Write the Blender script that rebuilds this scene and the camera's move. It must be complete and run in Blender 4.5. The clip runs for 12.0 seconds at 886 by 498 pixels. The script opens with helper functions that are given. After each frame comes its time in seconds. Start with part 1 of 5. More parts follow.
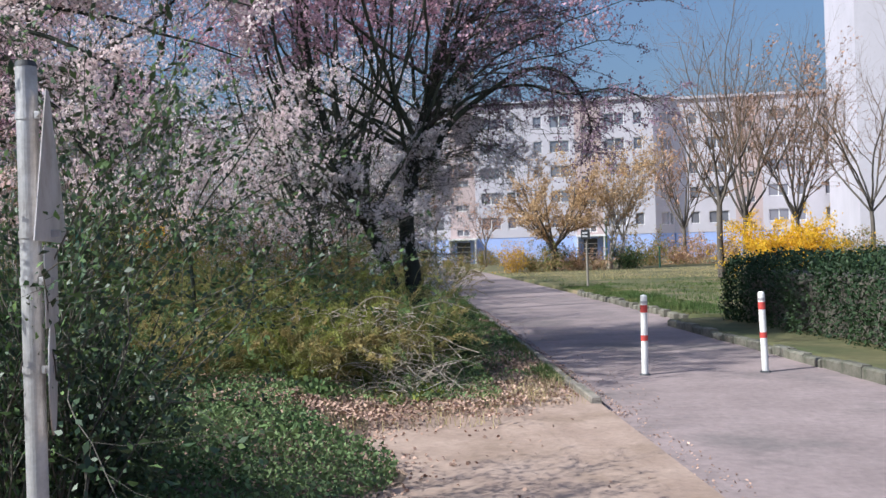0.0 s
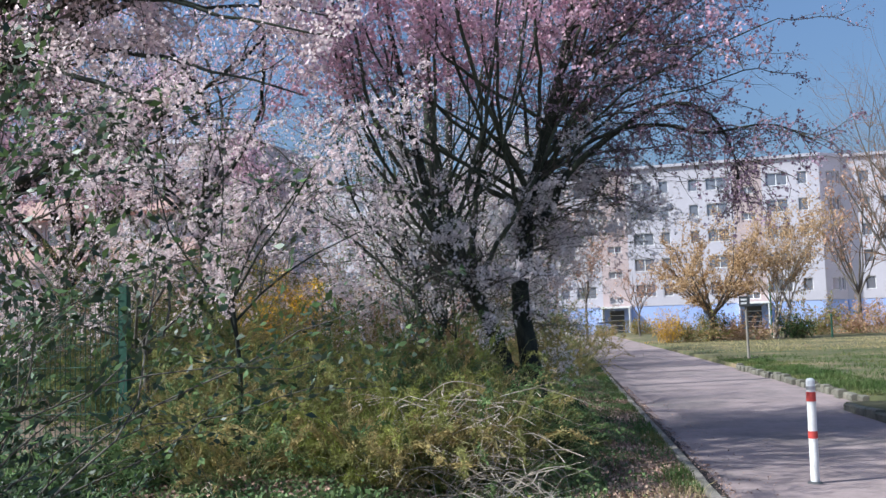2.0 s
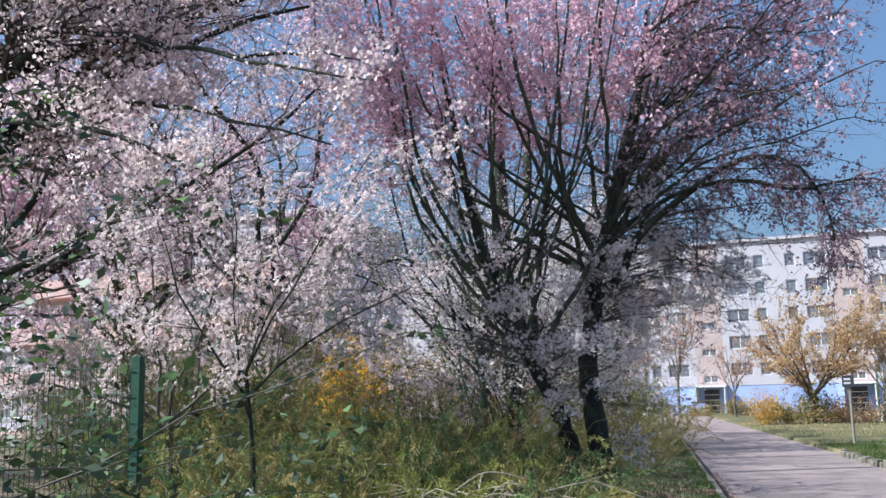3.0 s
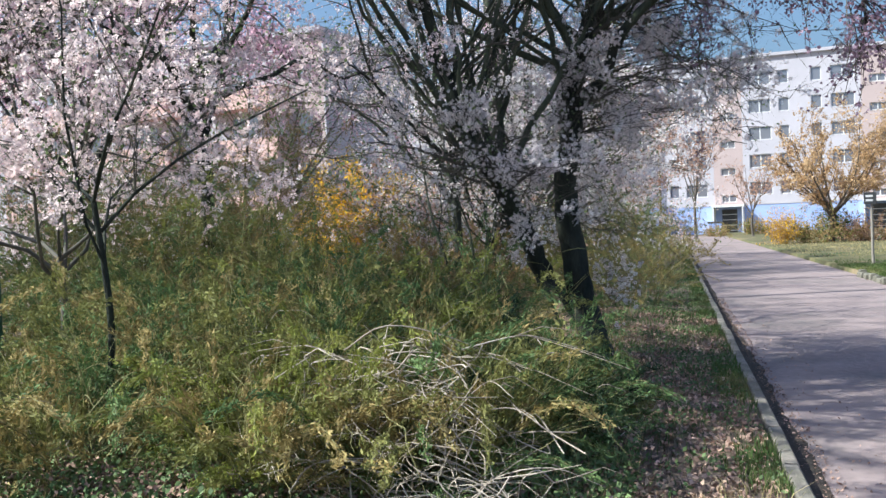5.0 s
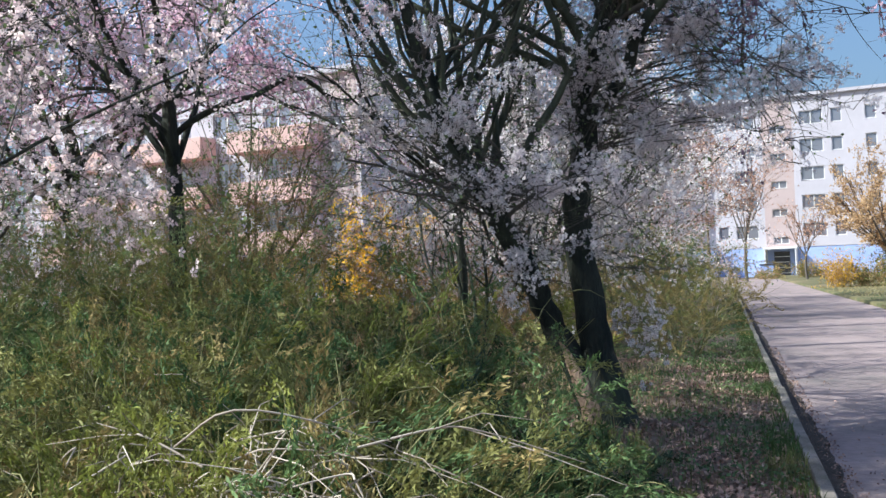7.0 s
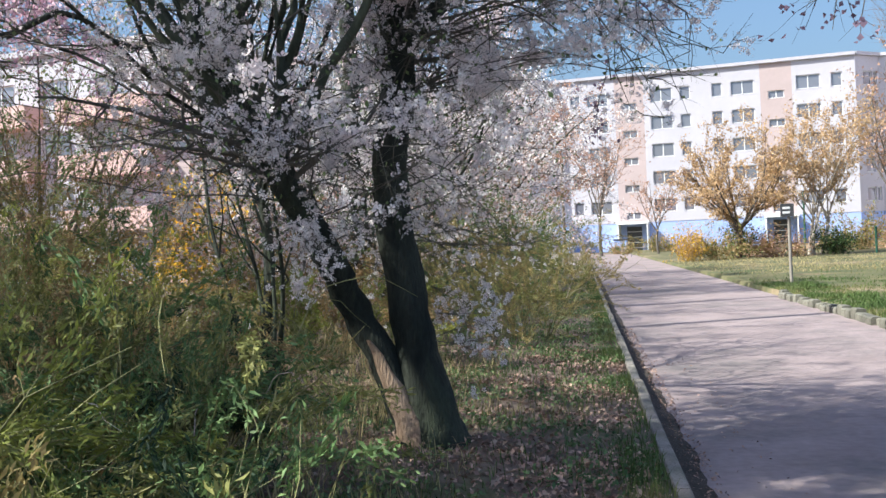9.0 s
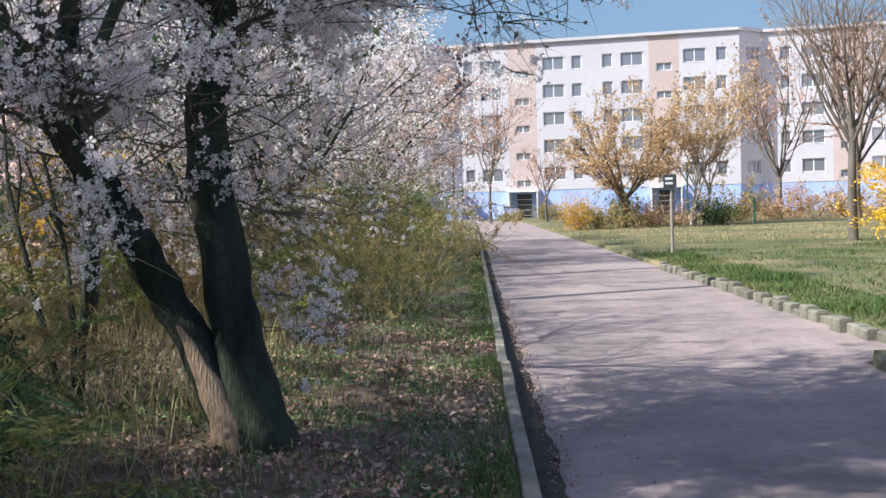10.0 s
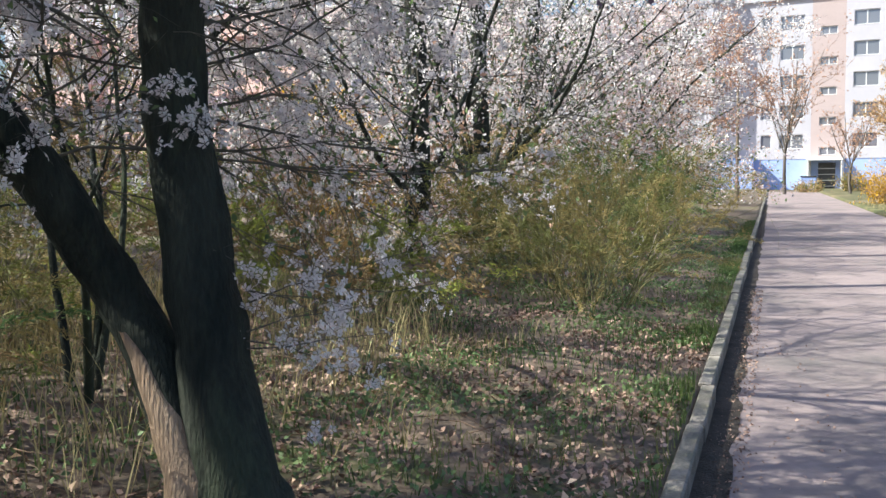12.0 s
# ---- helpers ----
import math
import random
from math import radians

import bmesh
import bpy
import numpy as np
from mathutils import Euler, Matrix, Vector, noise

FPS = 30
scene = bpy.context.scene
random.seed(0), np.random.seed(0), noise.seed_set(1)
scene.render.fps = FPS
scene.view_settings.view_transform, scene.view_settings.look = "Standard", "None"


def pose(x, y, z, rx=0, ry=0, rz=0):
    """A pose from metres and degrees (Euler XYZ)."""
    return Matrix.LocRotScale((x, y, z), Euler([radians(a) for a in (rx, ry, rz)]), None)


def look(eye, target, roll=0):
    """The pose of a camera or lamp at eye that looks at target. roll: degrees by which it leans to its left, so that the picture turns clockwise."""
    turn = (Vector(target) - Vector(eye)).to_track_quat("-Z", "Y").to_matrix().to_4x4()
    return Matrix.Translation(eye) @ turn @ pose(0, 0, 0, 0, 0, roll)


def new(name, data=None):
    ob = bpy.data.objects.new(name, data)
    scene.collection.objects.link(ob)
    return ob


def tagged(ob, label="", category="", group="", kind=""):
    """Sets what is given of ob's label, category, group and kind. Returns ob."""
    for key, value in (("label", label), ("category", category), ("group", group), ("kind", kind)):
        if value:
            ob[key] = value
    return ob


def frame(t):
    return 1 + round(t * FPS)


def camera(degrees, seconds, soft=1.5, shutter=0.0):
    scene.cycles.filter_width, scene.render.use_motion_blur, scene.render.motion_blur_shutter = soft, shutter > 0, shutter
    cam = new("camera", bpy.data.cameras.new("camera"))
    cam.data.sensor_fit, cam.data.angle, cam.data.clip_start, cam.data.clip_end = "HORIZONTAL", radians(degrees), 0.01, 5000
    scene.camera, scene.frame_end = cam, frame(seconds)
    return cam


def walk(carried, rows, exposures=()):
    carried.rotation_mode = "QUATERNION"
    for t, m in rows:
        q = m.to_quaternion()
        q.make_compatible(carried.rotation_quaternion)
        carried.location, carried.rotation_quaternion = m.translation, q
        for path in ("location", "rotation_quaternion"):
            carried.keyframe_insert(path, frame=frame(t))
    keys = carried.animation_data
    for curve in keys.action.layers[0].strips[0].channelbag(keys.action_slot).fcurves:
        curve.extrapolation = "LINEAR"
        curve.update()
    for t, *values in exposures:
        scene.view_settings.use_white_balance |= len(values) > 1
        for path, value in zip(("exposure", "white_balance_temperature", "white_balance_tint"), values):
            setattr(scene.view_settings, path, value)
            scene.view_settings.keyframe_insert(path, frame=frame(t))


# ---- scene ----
cam = camera(50.2, 12.0, soft=1.5)


def view(x, y, z, yaw, pitch, roll):
    return pose(x, y, z, 90 + pitch, 0, yaw) @ pose(0, 0, 0, 0, 0, roll)


# seconds, x, y, z, yaw, pitch, roll
PATH = [
    (0.0, -1.773, -0.000, 1.500, -2.41, 0.19, -1.70),
    (0.5, -1.608, 0.427, 1.498, -0.29, -0.67, -1.95),
    (1.0, -1.484, 0.858, 1.484, 1.57, -1.18, -2.21),
    (1.5, -1.342, 1.383, 1.506, 4.02, 0.18, -2.29),
    (2.0, -1.221, 1.956, 1.518, 6.84, 4.62, -1.86),
    (2.5, -1.103, 2.511, 1.522, 9.81, 9.39, -1.29),
    (4.3, -0.746, 4.245, 1.553, 14.72, 6.59, -1.45),
    (4.5, -0.721, 4.412, 1.563, 14.54, 4.69, -1.75),
    (5.0, -0.675, 4.816, 1.548, 13.68, -1.18, -2.17),
    (5.5, -0.645, 5.254, 1.518, 13.39, -5.90, -2.59),
    (6.0, -0.618, 5.701, 1.523, 12.53, -1.29, -2.58),
    (6.5, -0.584, 6.165, 1.492, 15.12, 1.37, -2.21),
    (6.7, -0.577, 6.346, 1.484, 16.29, 1.51, -1.93),
    (8.3, -0.590, 7.830, 1.496, 16.00, 1.21, -3.00),
    (8.5, -0.571, 8.010, 1.476, 13.80, 0.96, -2.43),
    (9.0, -0.532, 8.442, 1.475, 8.21, -0.21, -2.63),
    (9.5, -0.481, 8.854, 1.482, 3.46, -1.42, -2.54),
    (10.0, -0.290, 9.313, 1.490, 1.85, -2.56, -1.69),
    (10.5, -0.079, 9.846, 1.490, 3.36, -3.35, -1.27),
    (11.0, 0.147, 10.394, 1.468, 8.12, -3.53, -0.87),
    (11.5, 0.288, 10.938, 1.448, 13.76, -3.77, -0.92),
    (12.0, 0.325, 11.478, 1.440, 19.19, -4.27, -0.62),
]
walk(cam, [(r[0], view(*r[1:])) for r in PATH], [
    (0.0, 0.40, 5800, 4), (2.5, 0.58, 5600, 2), (4.5, 0.86, 5800, -1), (6.5, 0.82, 5750, 0), (9.0, 1.03, 6000, 1), (10.5, 0.80, 6000, 2), (12.0, 1.06, 6150, -1)])

# ---- light ----
SUN_WAY = Vector((0.93, 0.37, 0.0)).normalized() * math.cos(radians(43)) + Vector((0, 0, -math.sin(radians(43))))
sun = new("sun", bpy.data.lights.new("sun", "SUN"))
sun.matrix_world = look((-40, -30, 40), Vector((-40, -30, 40)) + SUN_WAY)
sun.data.energy, sun.data.angle, sun.data.color = 5.0, radians(0.55), (1.0, 0.93, 0.83)
world = bpy.data.worlds.new("world")
scene.world = world
world.use_nodes = True
sky = world.node_tree.nodes.new("ShaderNodeTexSky")
sky.sky_type, sky.sun_disc = "NISHITA", False
sky.sun_elevation, sky.sun_rotation = radians(43), math.atan2(-SUN_WAY.x, -SUN_WAY.y)
sky.altitude, sky.air_density, sky.dust_density, sky.ozone_density = 50, 1.4, 4.0, 7.0
tone = world.node_tree.nodes.new("ShaderNodeMix")
tone.data_type, tone.blend_type = "RGBA", "MULTIPLY"
tone.inputs[0].default_value, tone.inputs[7].default_value = 1.0, (1.0, 1.0, 1.06, 1.0)
world.node_tree.links.new(sky.outputs[0], tone.inputs[6])
haze = world.node_tree.nodes.new("ShaderNodeMix")
haze.data_type = "RGBA"
haze.inputs[0].default_value, haze.inputs[7].default_value = 0.12, (4.45, 4.45, 5.9, 1.0)
world.node_tree.links.new(tone.outputs[2], haze.inputs[6])
world.node_tree.links.new(haze.outputs[2], world.node_tree.nodes["Background"].inputs[0])
world.node_tree.nodes["Background"].inputs[1].default_value = 0.088


# ---- materials ----
def lin(c):
    return (*c, 1.0)


def mat(name, low, high, scale=4.0, rough=0.85, bump=0.0, fine=0.0, island=0.0, through_light=0.0, metal=0.0,
        third=None, stretch=None, each=0.0, spec=0.3):
    """low, high: the two colours that a broad noise mixes; third: stains; fine: a second, finer mottling; island, each:
    how much single leaves or pieces differ; through_light: share of light that passes a thin leaf."""
    m = bpy.data.materials.new(name)
    m.use_nodes = True
    nt = m.node_tree
    nd, ln = nt.nodes, nt.links
    bs = nd["Principled BSDF"]
    tc = nd.new("ShaderNodeTexCoord")
    src = tc.outputs["Object"]
    if stretch:
        mp = nd.new("ShaderNodeMapping")
        mp.inputs["Scale"].default_value = stretch
        ln.new(src, mp.inputs[0])
        src = mp.outputs[0]
    n1 = nd.new("ShaderNodeTexNoise")
    n1.inputs["Scale"].default_value, n1.inputs["Detail"].default_value = scale, 5
    n1.inputs["Roughness"].default_value = 0.6
    ln.new(src, n1.inputs["Vector"])
    cr = nd.new("ShaderNodeValToRGB")
    cr.color_ramp.elements[0].position, cr.color_ramp.elements[1].position = 0.36, 0.64
    cr.color_ramp.elements[0].color, cr.color_ramp.elements[1].color = lin(low), lin(high)
    ln.new(n1.outputs[0], cr.inputs[0])
    col = cr.outputs[0]
    n2 = nd.new("ShaderNodeTexNoise")
    n2.inputs["Scale"].default_value, n2.inputs["Detail"].default_value = scale * 11, 4
    ln.new(src, n2.inputs["Vector"])
    if third:
        n3 = nd.new("ShaderNodeTexNoise")
        n3.inputs["Scale"].default_value, n3.inputs["Detail"].default_value = scale * 0.37, 6
        n3.inputs["Roughness"].default_value = 0.7
        ln.new(src, n3.inputs["Vector"])
        r3 = nd.new("ShaderNodeValToRGB")
        r3.color_ramp.elements[0].position, r3.color_ramp.elements[1].position = 0.5, 0.66
        ln.new(n3.outputs[0], r3.inputs[0])
        mx = nd.new("ShaderNodeMix")
        mx.data_type = "RGBA"
        ln.new(r3.outputs[0], mx.inputs[0])
        ln.new(col, mx.inputs[6])
        mx.inputs[7].default_value = lin(third)
        col = mx.outputs[2]

    def vary(color, value, amount):
        mr = nd.new("ShaderNodeMapRange")
        mr.inputs[3].default_value, mr.inputs[4].default_value = 1 - amount, 1 + amount
        ln.new(value, mr.inputs[0])
        mul = nd.new("ShaderNodeVectorMath")
        mul.operation = "SCALE"
        ln.new(color, mul.inputs[0])
        ln.new(mr.outputs[0], mul.inputs[3])
        return mul.outputs[0]

    if fine:
        col = vary(col, n2.outputs[0], fine)
    if island:
        geo = nd.new("ShaderNodeNewGeometry")
        col = vary(col, geo.outputs["Random Per Island"], island)
    if each:
        oi = nd.new("ShaderNodeObjectInfo")
        col = vary(col, oi.outputs["Random"], each)
    ln.new(col, bs.inputs["Base Color"])
    bs.inputs["Roughness"].default_value, bs.inputs["Metallic"].default_value = rough, metal
    bs.inputs["Specular IOR Level"].default_value = spec
    if bump:
        bp = nd.new("ShaderNodeBump")
        bp.inputs["Strength"].default_value, bp.inputs["Distance"].default_value = min(1.0, bump), 0.02
        ln.new(n2.outputs[0], bp.inputs["Height"])
        ln.new(bp.outputs[0], bs.inputs["Normal"])
    if through_light:
        tr = nd.new("ShaderNodeBsdfTranslucent")
        ln.new(col, tr.inputs[0])
        ms = nd.new("ShaderNodeMixShader")
        ms.inputs[0].default_value = through_light
        ln.new(bs.outputs[0], ms.inputs[1])
        ln.new(tr.outputs[0], ms.inputs[2])
        ln.new(ms.outputs[0], nd["Material Output"].inputs[0])
    return m


def glass_mat(name, tint, rough=0.05):
    m = bpy.data.materials.new(name)
    m.use_nodes = True
    b = m.node_tree.nodes["Principled BSDF"]
    b.inputs["Base Color"].default_value = lin(tint)
    b.inputs["Roughness"].default_value, b.inputs["Specular IOR Level"].default_value = rough, 0.6
    return m


M_SOIL = mat("soil", (0.11, 0.08, 0.06), (0.22, 0.16, 0.12), 2.2, 0.95, 0.8, 0.35, third=(0.075, 0.09, 0.03))
# near black: the kerb's cast shadow is put into this dirt colour
M_GUTTER_SHADE = mat("gutter_dirt", (0.045, 0.036, 0.030), (0.085, 0.066, 0.052), 5.0, 0.95, 0.8, 0.4)
M_SAND = mat("sandy_slab", (0.31, 0.222, 0.178), (0.40, 0.295, 0.240), 1.6, 0.92, 0.5, 0.22, third=(0.24, 0.17, 0.125))
M_ASPHALT = mat("pale_asphalt", (0.246, 0.192, 0.188), (0.314, 0.246, 0.240), 1.1, 0.9, 0.6, 0.25, third=(0.162, 0.138, 0.135))
M_KERB = mat("kerb_concrete", (0.19, 0.168, 0.145), (0.31, 0.27, 0.235), 5.0, 0.9, 0.7, 0.3, each=0.15, third=(0.15, 0.145, 0.10))
# darker copy of M_KERB: path-side shade put into the colour, plus moss stains
M_KERB_SHADED = mat("shaded_mossy_kerb_stone", (0.125, 0.122, 0.095), (0.225, 0.205, 0.170), 5.0, 0.9, 0.8, 0.35, each=0.25, third=(0.075, 0.085, 0.050))
M_LAWN = mat("lawn_soil", (0.068, 0.078, 0.034), (0.145, 0.128, 0.062), 0.5, 0.95, 0.8, 0.4, third=(0.25, 0.185, 0.115))
M_BARK = mat("dark_bark", (0.015, 0.019, 0.016), (0.045, 0.049, 0.037), 7.0, 0.9, 1.0, 0.45, stretch=(1, 1, 0.25), third=(0.06, 0.072, 0.045))
M_STEM_BARK = mat("young_bark", (0.034, 0.042, 0.030), (0.085, 0.095, 0.062), 6.0, 0.85, 0.5, 0.35, stretch=(1, 1, 0.3))
M_BARK_PALE = mat("peeled_bark", (0.32, 0.215, 0.145), (0.50, 0.36, 0.26), 9.0, 0.9, 1.0, 0.5, stretch=(1, 1, 0.18))
M_BARK_GREY = mat("grey_bark", (0.09, 0.075, 0.065), (0.17, 0.145, 0.125), 3.0, 0.9, 0.6, 0.3, stretch=(1, 1, 0.3))
M_TWIG = mat("dark_twig", (0.075, 0.068, 0.058), (0.15, 0.135, 0.112), 3.0, 0.85, 0, 0.3)
M_TWIG_BROWN = mat("brown_twig", (0.16, 0.10, 0.07), (0.25, 0.17, 0.115), 3.0, 0.85, 0, 0.3)
M_DRY = mat("bleached_twig", (0.30, 0.245, 0.20), (0.50, 0.43, 0.36), 3.0, 0.85, 0, 0.3, island=0.35)
M_WHITE = mat("white_blossom", (0.86, 0.77, 0.77), (0.96, 0.90, 0.89), 1.5, 0.8, 0, 0, island=0.2, through_light=0.5)
M_BLUSH = mat("blush_blossom", (0.78, 0.62, 0.63), (0.90, 0.77, 0.77), 1.5, 0.8, 0, 0, island=0.22, through_light=0.5)
M_PINK = mat("pink_blossom", (0.74, 0.46, 0.57), (0.87, 0.64, 0.73), 1.2, 0.8, 0, 0, island=0.25, through_light=0.5)
# purple leaf colour with a dark, bluish backlit look mixed in
M_MAUVE_BACKLIT = mat("backlit_mauve_bud", (0.22, 0.15, 0.21), (0.42, 0.29, 0.37), 1.2, 0.8, 0, 0, island=0.3, through_light=0.35)
M_YOUNG = mat("young_leaf", (0.12, 0.17, 0.07), (0.20, 0.26, 0.11), 1.5, 0.7, 0, 0, island=0.35, through_light=0.3)
M_OLIVE = mat("olive_leaf", (0.155, 0.165, 0.048), (0.27, 0.26, 0.085), 1.1, 0.7, 0, 0, island=0.4, through_light=0.3)
M_OCHRE = mat("ochre_shoot", (0.26, 0.195, 0.075), (0.42, 0.33, 0.135), 1.1, 0.75, 0, 0, island=0.35, through_light=0.25)
M_PRIVET = mat("privet_leaf", (0.022, 0.045, 0.020), (0.07, 0.11, 0.05), 1.5, 0.5, 0, 0, island=0.4, through_light=0.1, spec=0.5)
M_GREEN = mat("green_leaf", (0.07, 0.125, 0.042), (0.155, 0.225, 0.08), 1.1, 0.65, 0, 0, island=0.4, through_light=0.25)
M_LIME = mat("lime_leaf", (0.17, 0.195, 0.042), (0.30, 0.31, 0.07), 1.1, 0.7, 0, 0, island=0.35, through_light=0.35)
M_COVER = mat("ground_cover_leaf", (0.085, 0.145, 0.055), (0.21, 0.28, 0.115), 1.3, 0.6, 0, 0, island=0.4, through_light=0.2)
M_HEDGE = mat("hedge_leaf", (0.018, 0.040, 0.018), (0.045, 0.075, 0.030), 1.5, 0.6, 0, 0, island=0.4, through_light=0.15)
M_GRASS = mat("grass_blade", (0.058, 0.105, 0.028), (0.12, 0.165, 0.050), 0.8, 0.7, 0, 0, island=0.35, through_light=0.25, third=(0.26, 0.22, 0.09))
M_STRAW = mat("straw_grass", (0.34, 0.27, 0.13), (0.50, 0.42, 0.22), 1.0, 0.8, 0, 0, island=0.3, through_light=0.2)
M_LITTER = mat("fallen_leaf", (0.24, 0.15, 0.115), (0.48, 0.32, 0.25), 2.0, 0.85, 0, 0, island=0.5)
M_PALE_LEAF = mat("curled_pale_leaf", (0.30, 0.20, 0.14), (0.60, 0.45, 0.35), 3.0, 0.8, 0, 0, island=0.4, through_light=0.15)
M_STEM = mat("olive_stem", (0.15, 0.145, 0.06), (0.27, 0.25, 0.115), 2.0, 0.8, 0, 0, island=0.45)
M_RUST = mat("rust_stem", (0.29, 0.185, 0.085), (0.44, 0.30, 0.14), 1.5, 0.8, 0, 0, island=0.3, through_light=0.2)
M_FORSYTHIA = mat("forsythia_flower", (0.72, 0.42, 0.02), (0.85, 0.56, 0.05), 1.0, 0.7, 0, 0, island=0.2, through_light=0.3)
M_AMBER = mat("amber_bud", (0.46, 0.30, 0.155), (0.60, 0.41, 0.235), 1.0, 0.8, 0, 0, island=0.25, through_light=0.3)
M_SALMON = mat("salmon_bud", (0.50, 0.30, 0.22), (0.62, 0.40, 0.30), 1.0, 0.8, 0, 0, island=0.25, through_light=0.3)
M_ZINC = mat("galvanised_steel", (0.42, 0.41, 0.42), (0.60, 0.58, 0.58), 6.0, 0.5, 0.1, 0.15, metal=0.55, third=(0.30, 0.27, 0.26))
M_SIGN_BACK = mat("sign_back_metal", (0.52, 0.47, 0.46), (0.64, 0.59, 0.57), 5.0, 0.55, 0.1, 0.12, metal=0.3, third=(0.40, 0.33, 0.28))
M_WHITE_PAINT = mat("white_paint", (0.72, 0.70, 0.68), (0.82, 0.80, 0.78), 8.0, 0.5, 0.1, 0.08, third=(0.60, 0.56, 0.52))
M_RED_PAINT = mat("red_paint", (0.45, 0.055, 0.05), (0.58, 0.09, 0.075), 14.0, 0.5, 0.1, 0.15)
M_WALL = mat("white_panel_wall", (0.50, 0.47, 0.52), (0.55, 0.515, 0.57), 0.25, 0.9, 0.1, 0.05)
M_STAIR = mat("beige_stair_panel", (0.47, 0.37, 0.365), (0.51, 0.405, 0.40), 0.3, 0.9, 0.1, 0.06)
M_PLINTH = mat("blue_plinth", (0.33, 0.42, 0.74), (0.39, 0.48, 0.79), 0.3, 0.9, 0.1, 0.08)
M_PEACH = mat("peach_wall", (0.60, 0.395, 0.36), (0.68, 0.46, 0.42), 0.4, 0.9, 0.1, 0.06)
M_ROOF = mat("pale_roof_edge", (0.44, 0.42, 0.46), (0.52, 0.50, 0.54), 0.5, 0.9, 0.1, 0.1)
M_FRAME = mat("window_frame_white", (0.72, 0.70, 0.70), (0.80, 0.78, 0.78), 3.0, 0.5)
M_PANE = glass_mat("window_glass", (0.30, 0.30, 0.345))
M_PANE.node_tree.nodes["Principled BSDF"].inputs["Metallic"].default_value = 0.5
M_FENCE = mat("green_fence_coating", (0.025, 0.075, 0.05), (0.045, 0.11, 0.075), 6.0, 0.5, 0.05, 0.2)
M_WOOD = mat("weathered_wood", (0.17, 0.13, 0.095), (0.27, 0.21, 0.155), 3.0, 0.9, 0.5, 0.3, stretch=(1, 1, 0.15))
M_POST = mat("grey_post_wood", (0.22, 0.195, 0.17), (0.32, 0.285, 0.25), 3.0, 0.85, 0.3, 0.25, stretch=(1, 1, 0.15))
M_DARK = mat("dark_plate", (0.05, 0.05, 0.055), (0.08, 0.08, 0.085), 5.0, 0.6)
M_LAMP = mat("lamp_housing", (0.45, 0.45, 0.46), (0.55, 0.55, 0.56), 5.0, 0.5)


# ---- mesh tools ----
def mesh_from(name, v, loops, starts):
    me = bpy.data.meshes.new(name)
    v = np.asarray(v, dtype=np.float32)
    me.vertices.add(len(v))
    me.vertices.foreach_set("co", v.ravel())
    loops = np.asarray(loops, dtype=np.int32).ravel()
    me.loops.add(len(loops))
    me.loops.foreach_set("vertex_index", loops)
    me.polygons.add(len(starts))
    me.polygons.foreach_set("loop_start", np.asarray(starts, dtype=np.int32))
    me.update(calc_edges=True)
    return me


def quads(name, v, f):
    f = np.asarray(f, dtype=np.int32).reshape(-1, 4)
    return mesh_from(name, v, f, np.arange(len(f)) * 4)


def put(name, me, material, parent=None, label="", smooth=False):
    ob = new(name, me)
    me.materials.append(material)
    if smooth:
        me.polygons.foreach_set("use_smooth", np.ones(len(me.polygons), dtype=bool))
    if parent:
        ob.parent = parent
    if label:
        tagged(ob, label)
    return ob


def part(name, bm, material, parent=None, label="", smooth=False):
    me = bpy.data.meshes.new(name)
    bm.to_mesh(me)
    bm.free()
    return put(name, me, material, parent, label, smooth)


def thing(name, at, label, category, group=""):
    ob = new(name)
    ob.empty_display_size = 0.1
    ob.location = at
    return tagged(ob, label, category, group)


def box(bm, x0, y0, z0, x1, y1, z1, bevel=0.0):
    r = bmesh.ops.create_cube(bm, size=1.0, matrix=Matrix.LocRotScale(((x0 + x1) / 2, (y0 + y1) / 2, (z0 + z1) / 2), None, (x1 - x0, y1 - y0, z1 - z0)))
    if bevel:
        es = list({e for w in r["verts"] for e in w.link_edges})
        bmesh.ops.bevel(bm, geom=es, offset=bevel, segments=2, affect="EDGES", profile=0.6)
    return bm


def rod(bm, a, b, r0, r1=None, sides=12):
    a, b = Vector(a), Vector(b)
    m = Matrix.Translation((a + b) / 2) @ (b - a).to_track_quat("Z", "Y").to_matrix().to_4x4()
    bmesh.ops.create_cone(bm, cap_ends=True, segments=sides, radius1=r0, radius2=r0 if r1 is None else r1, depth=(b - a).length, matrix=m)
    return bm


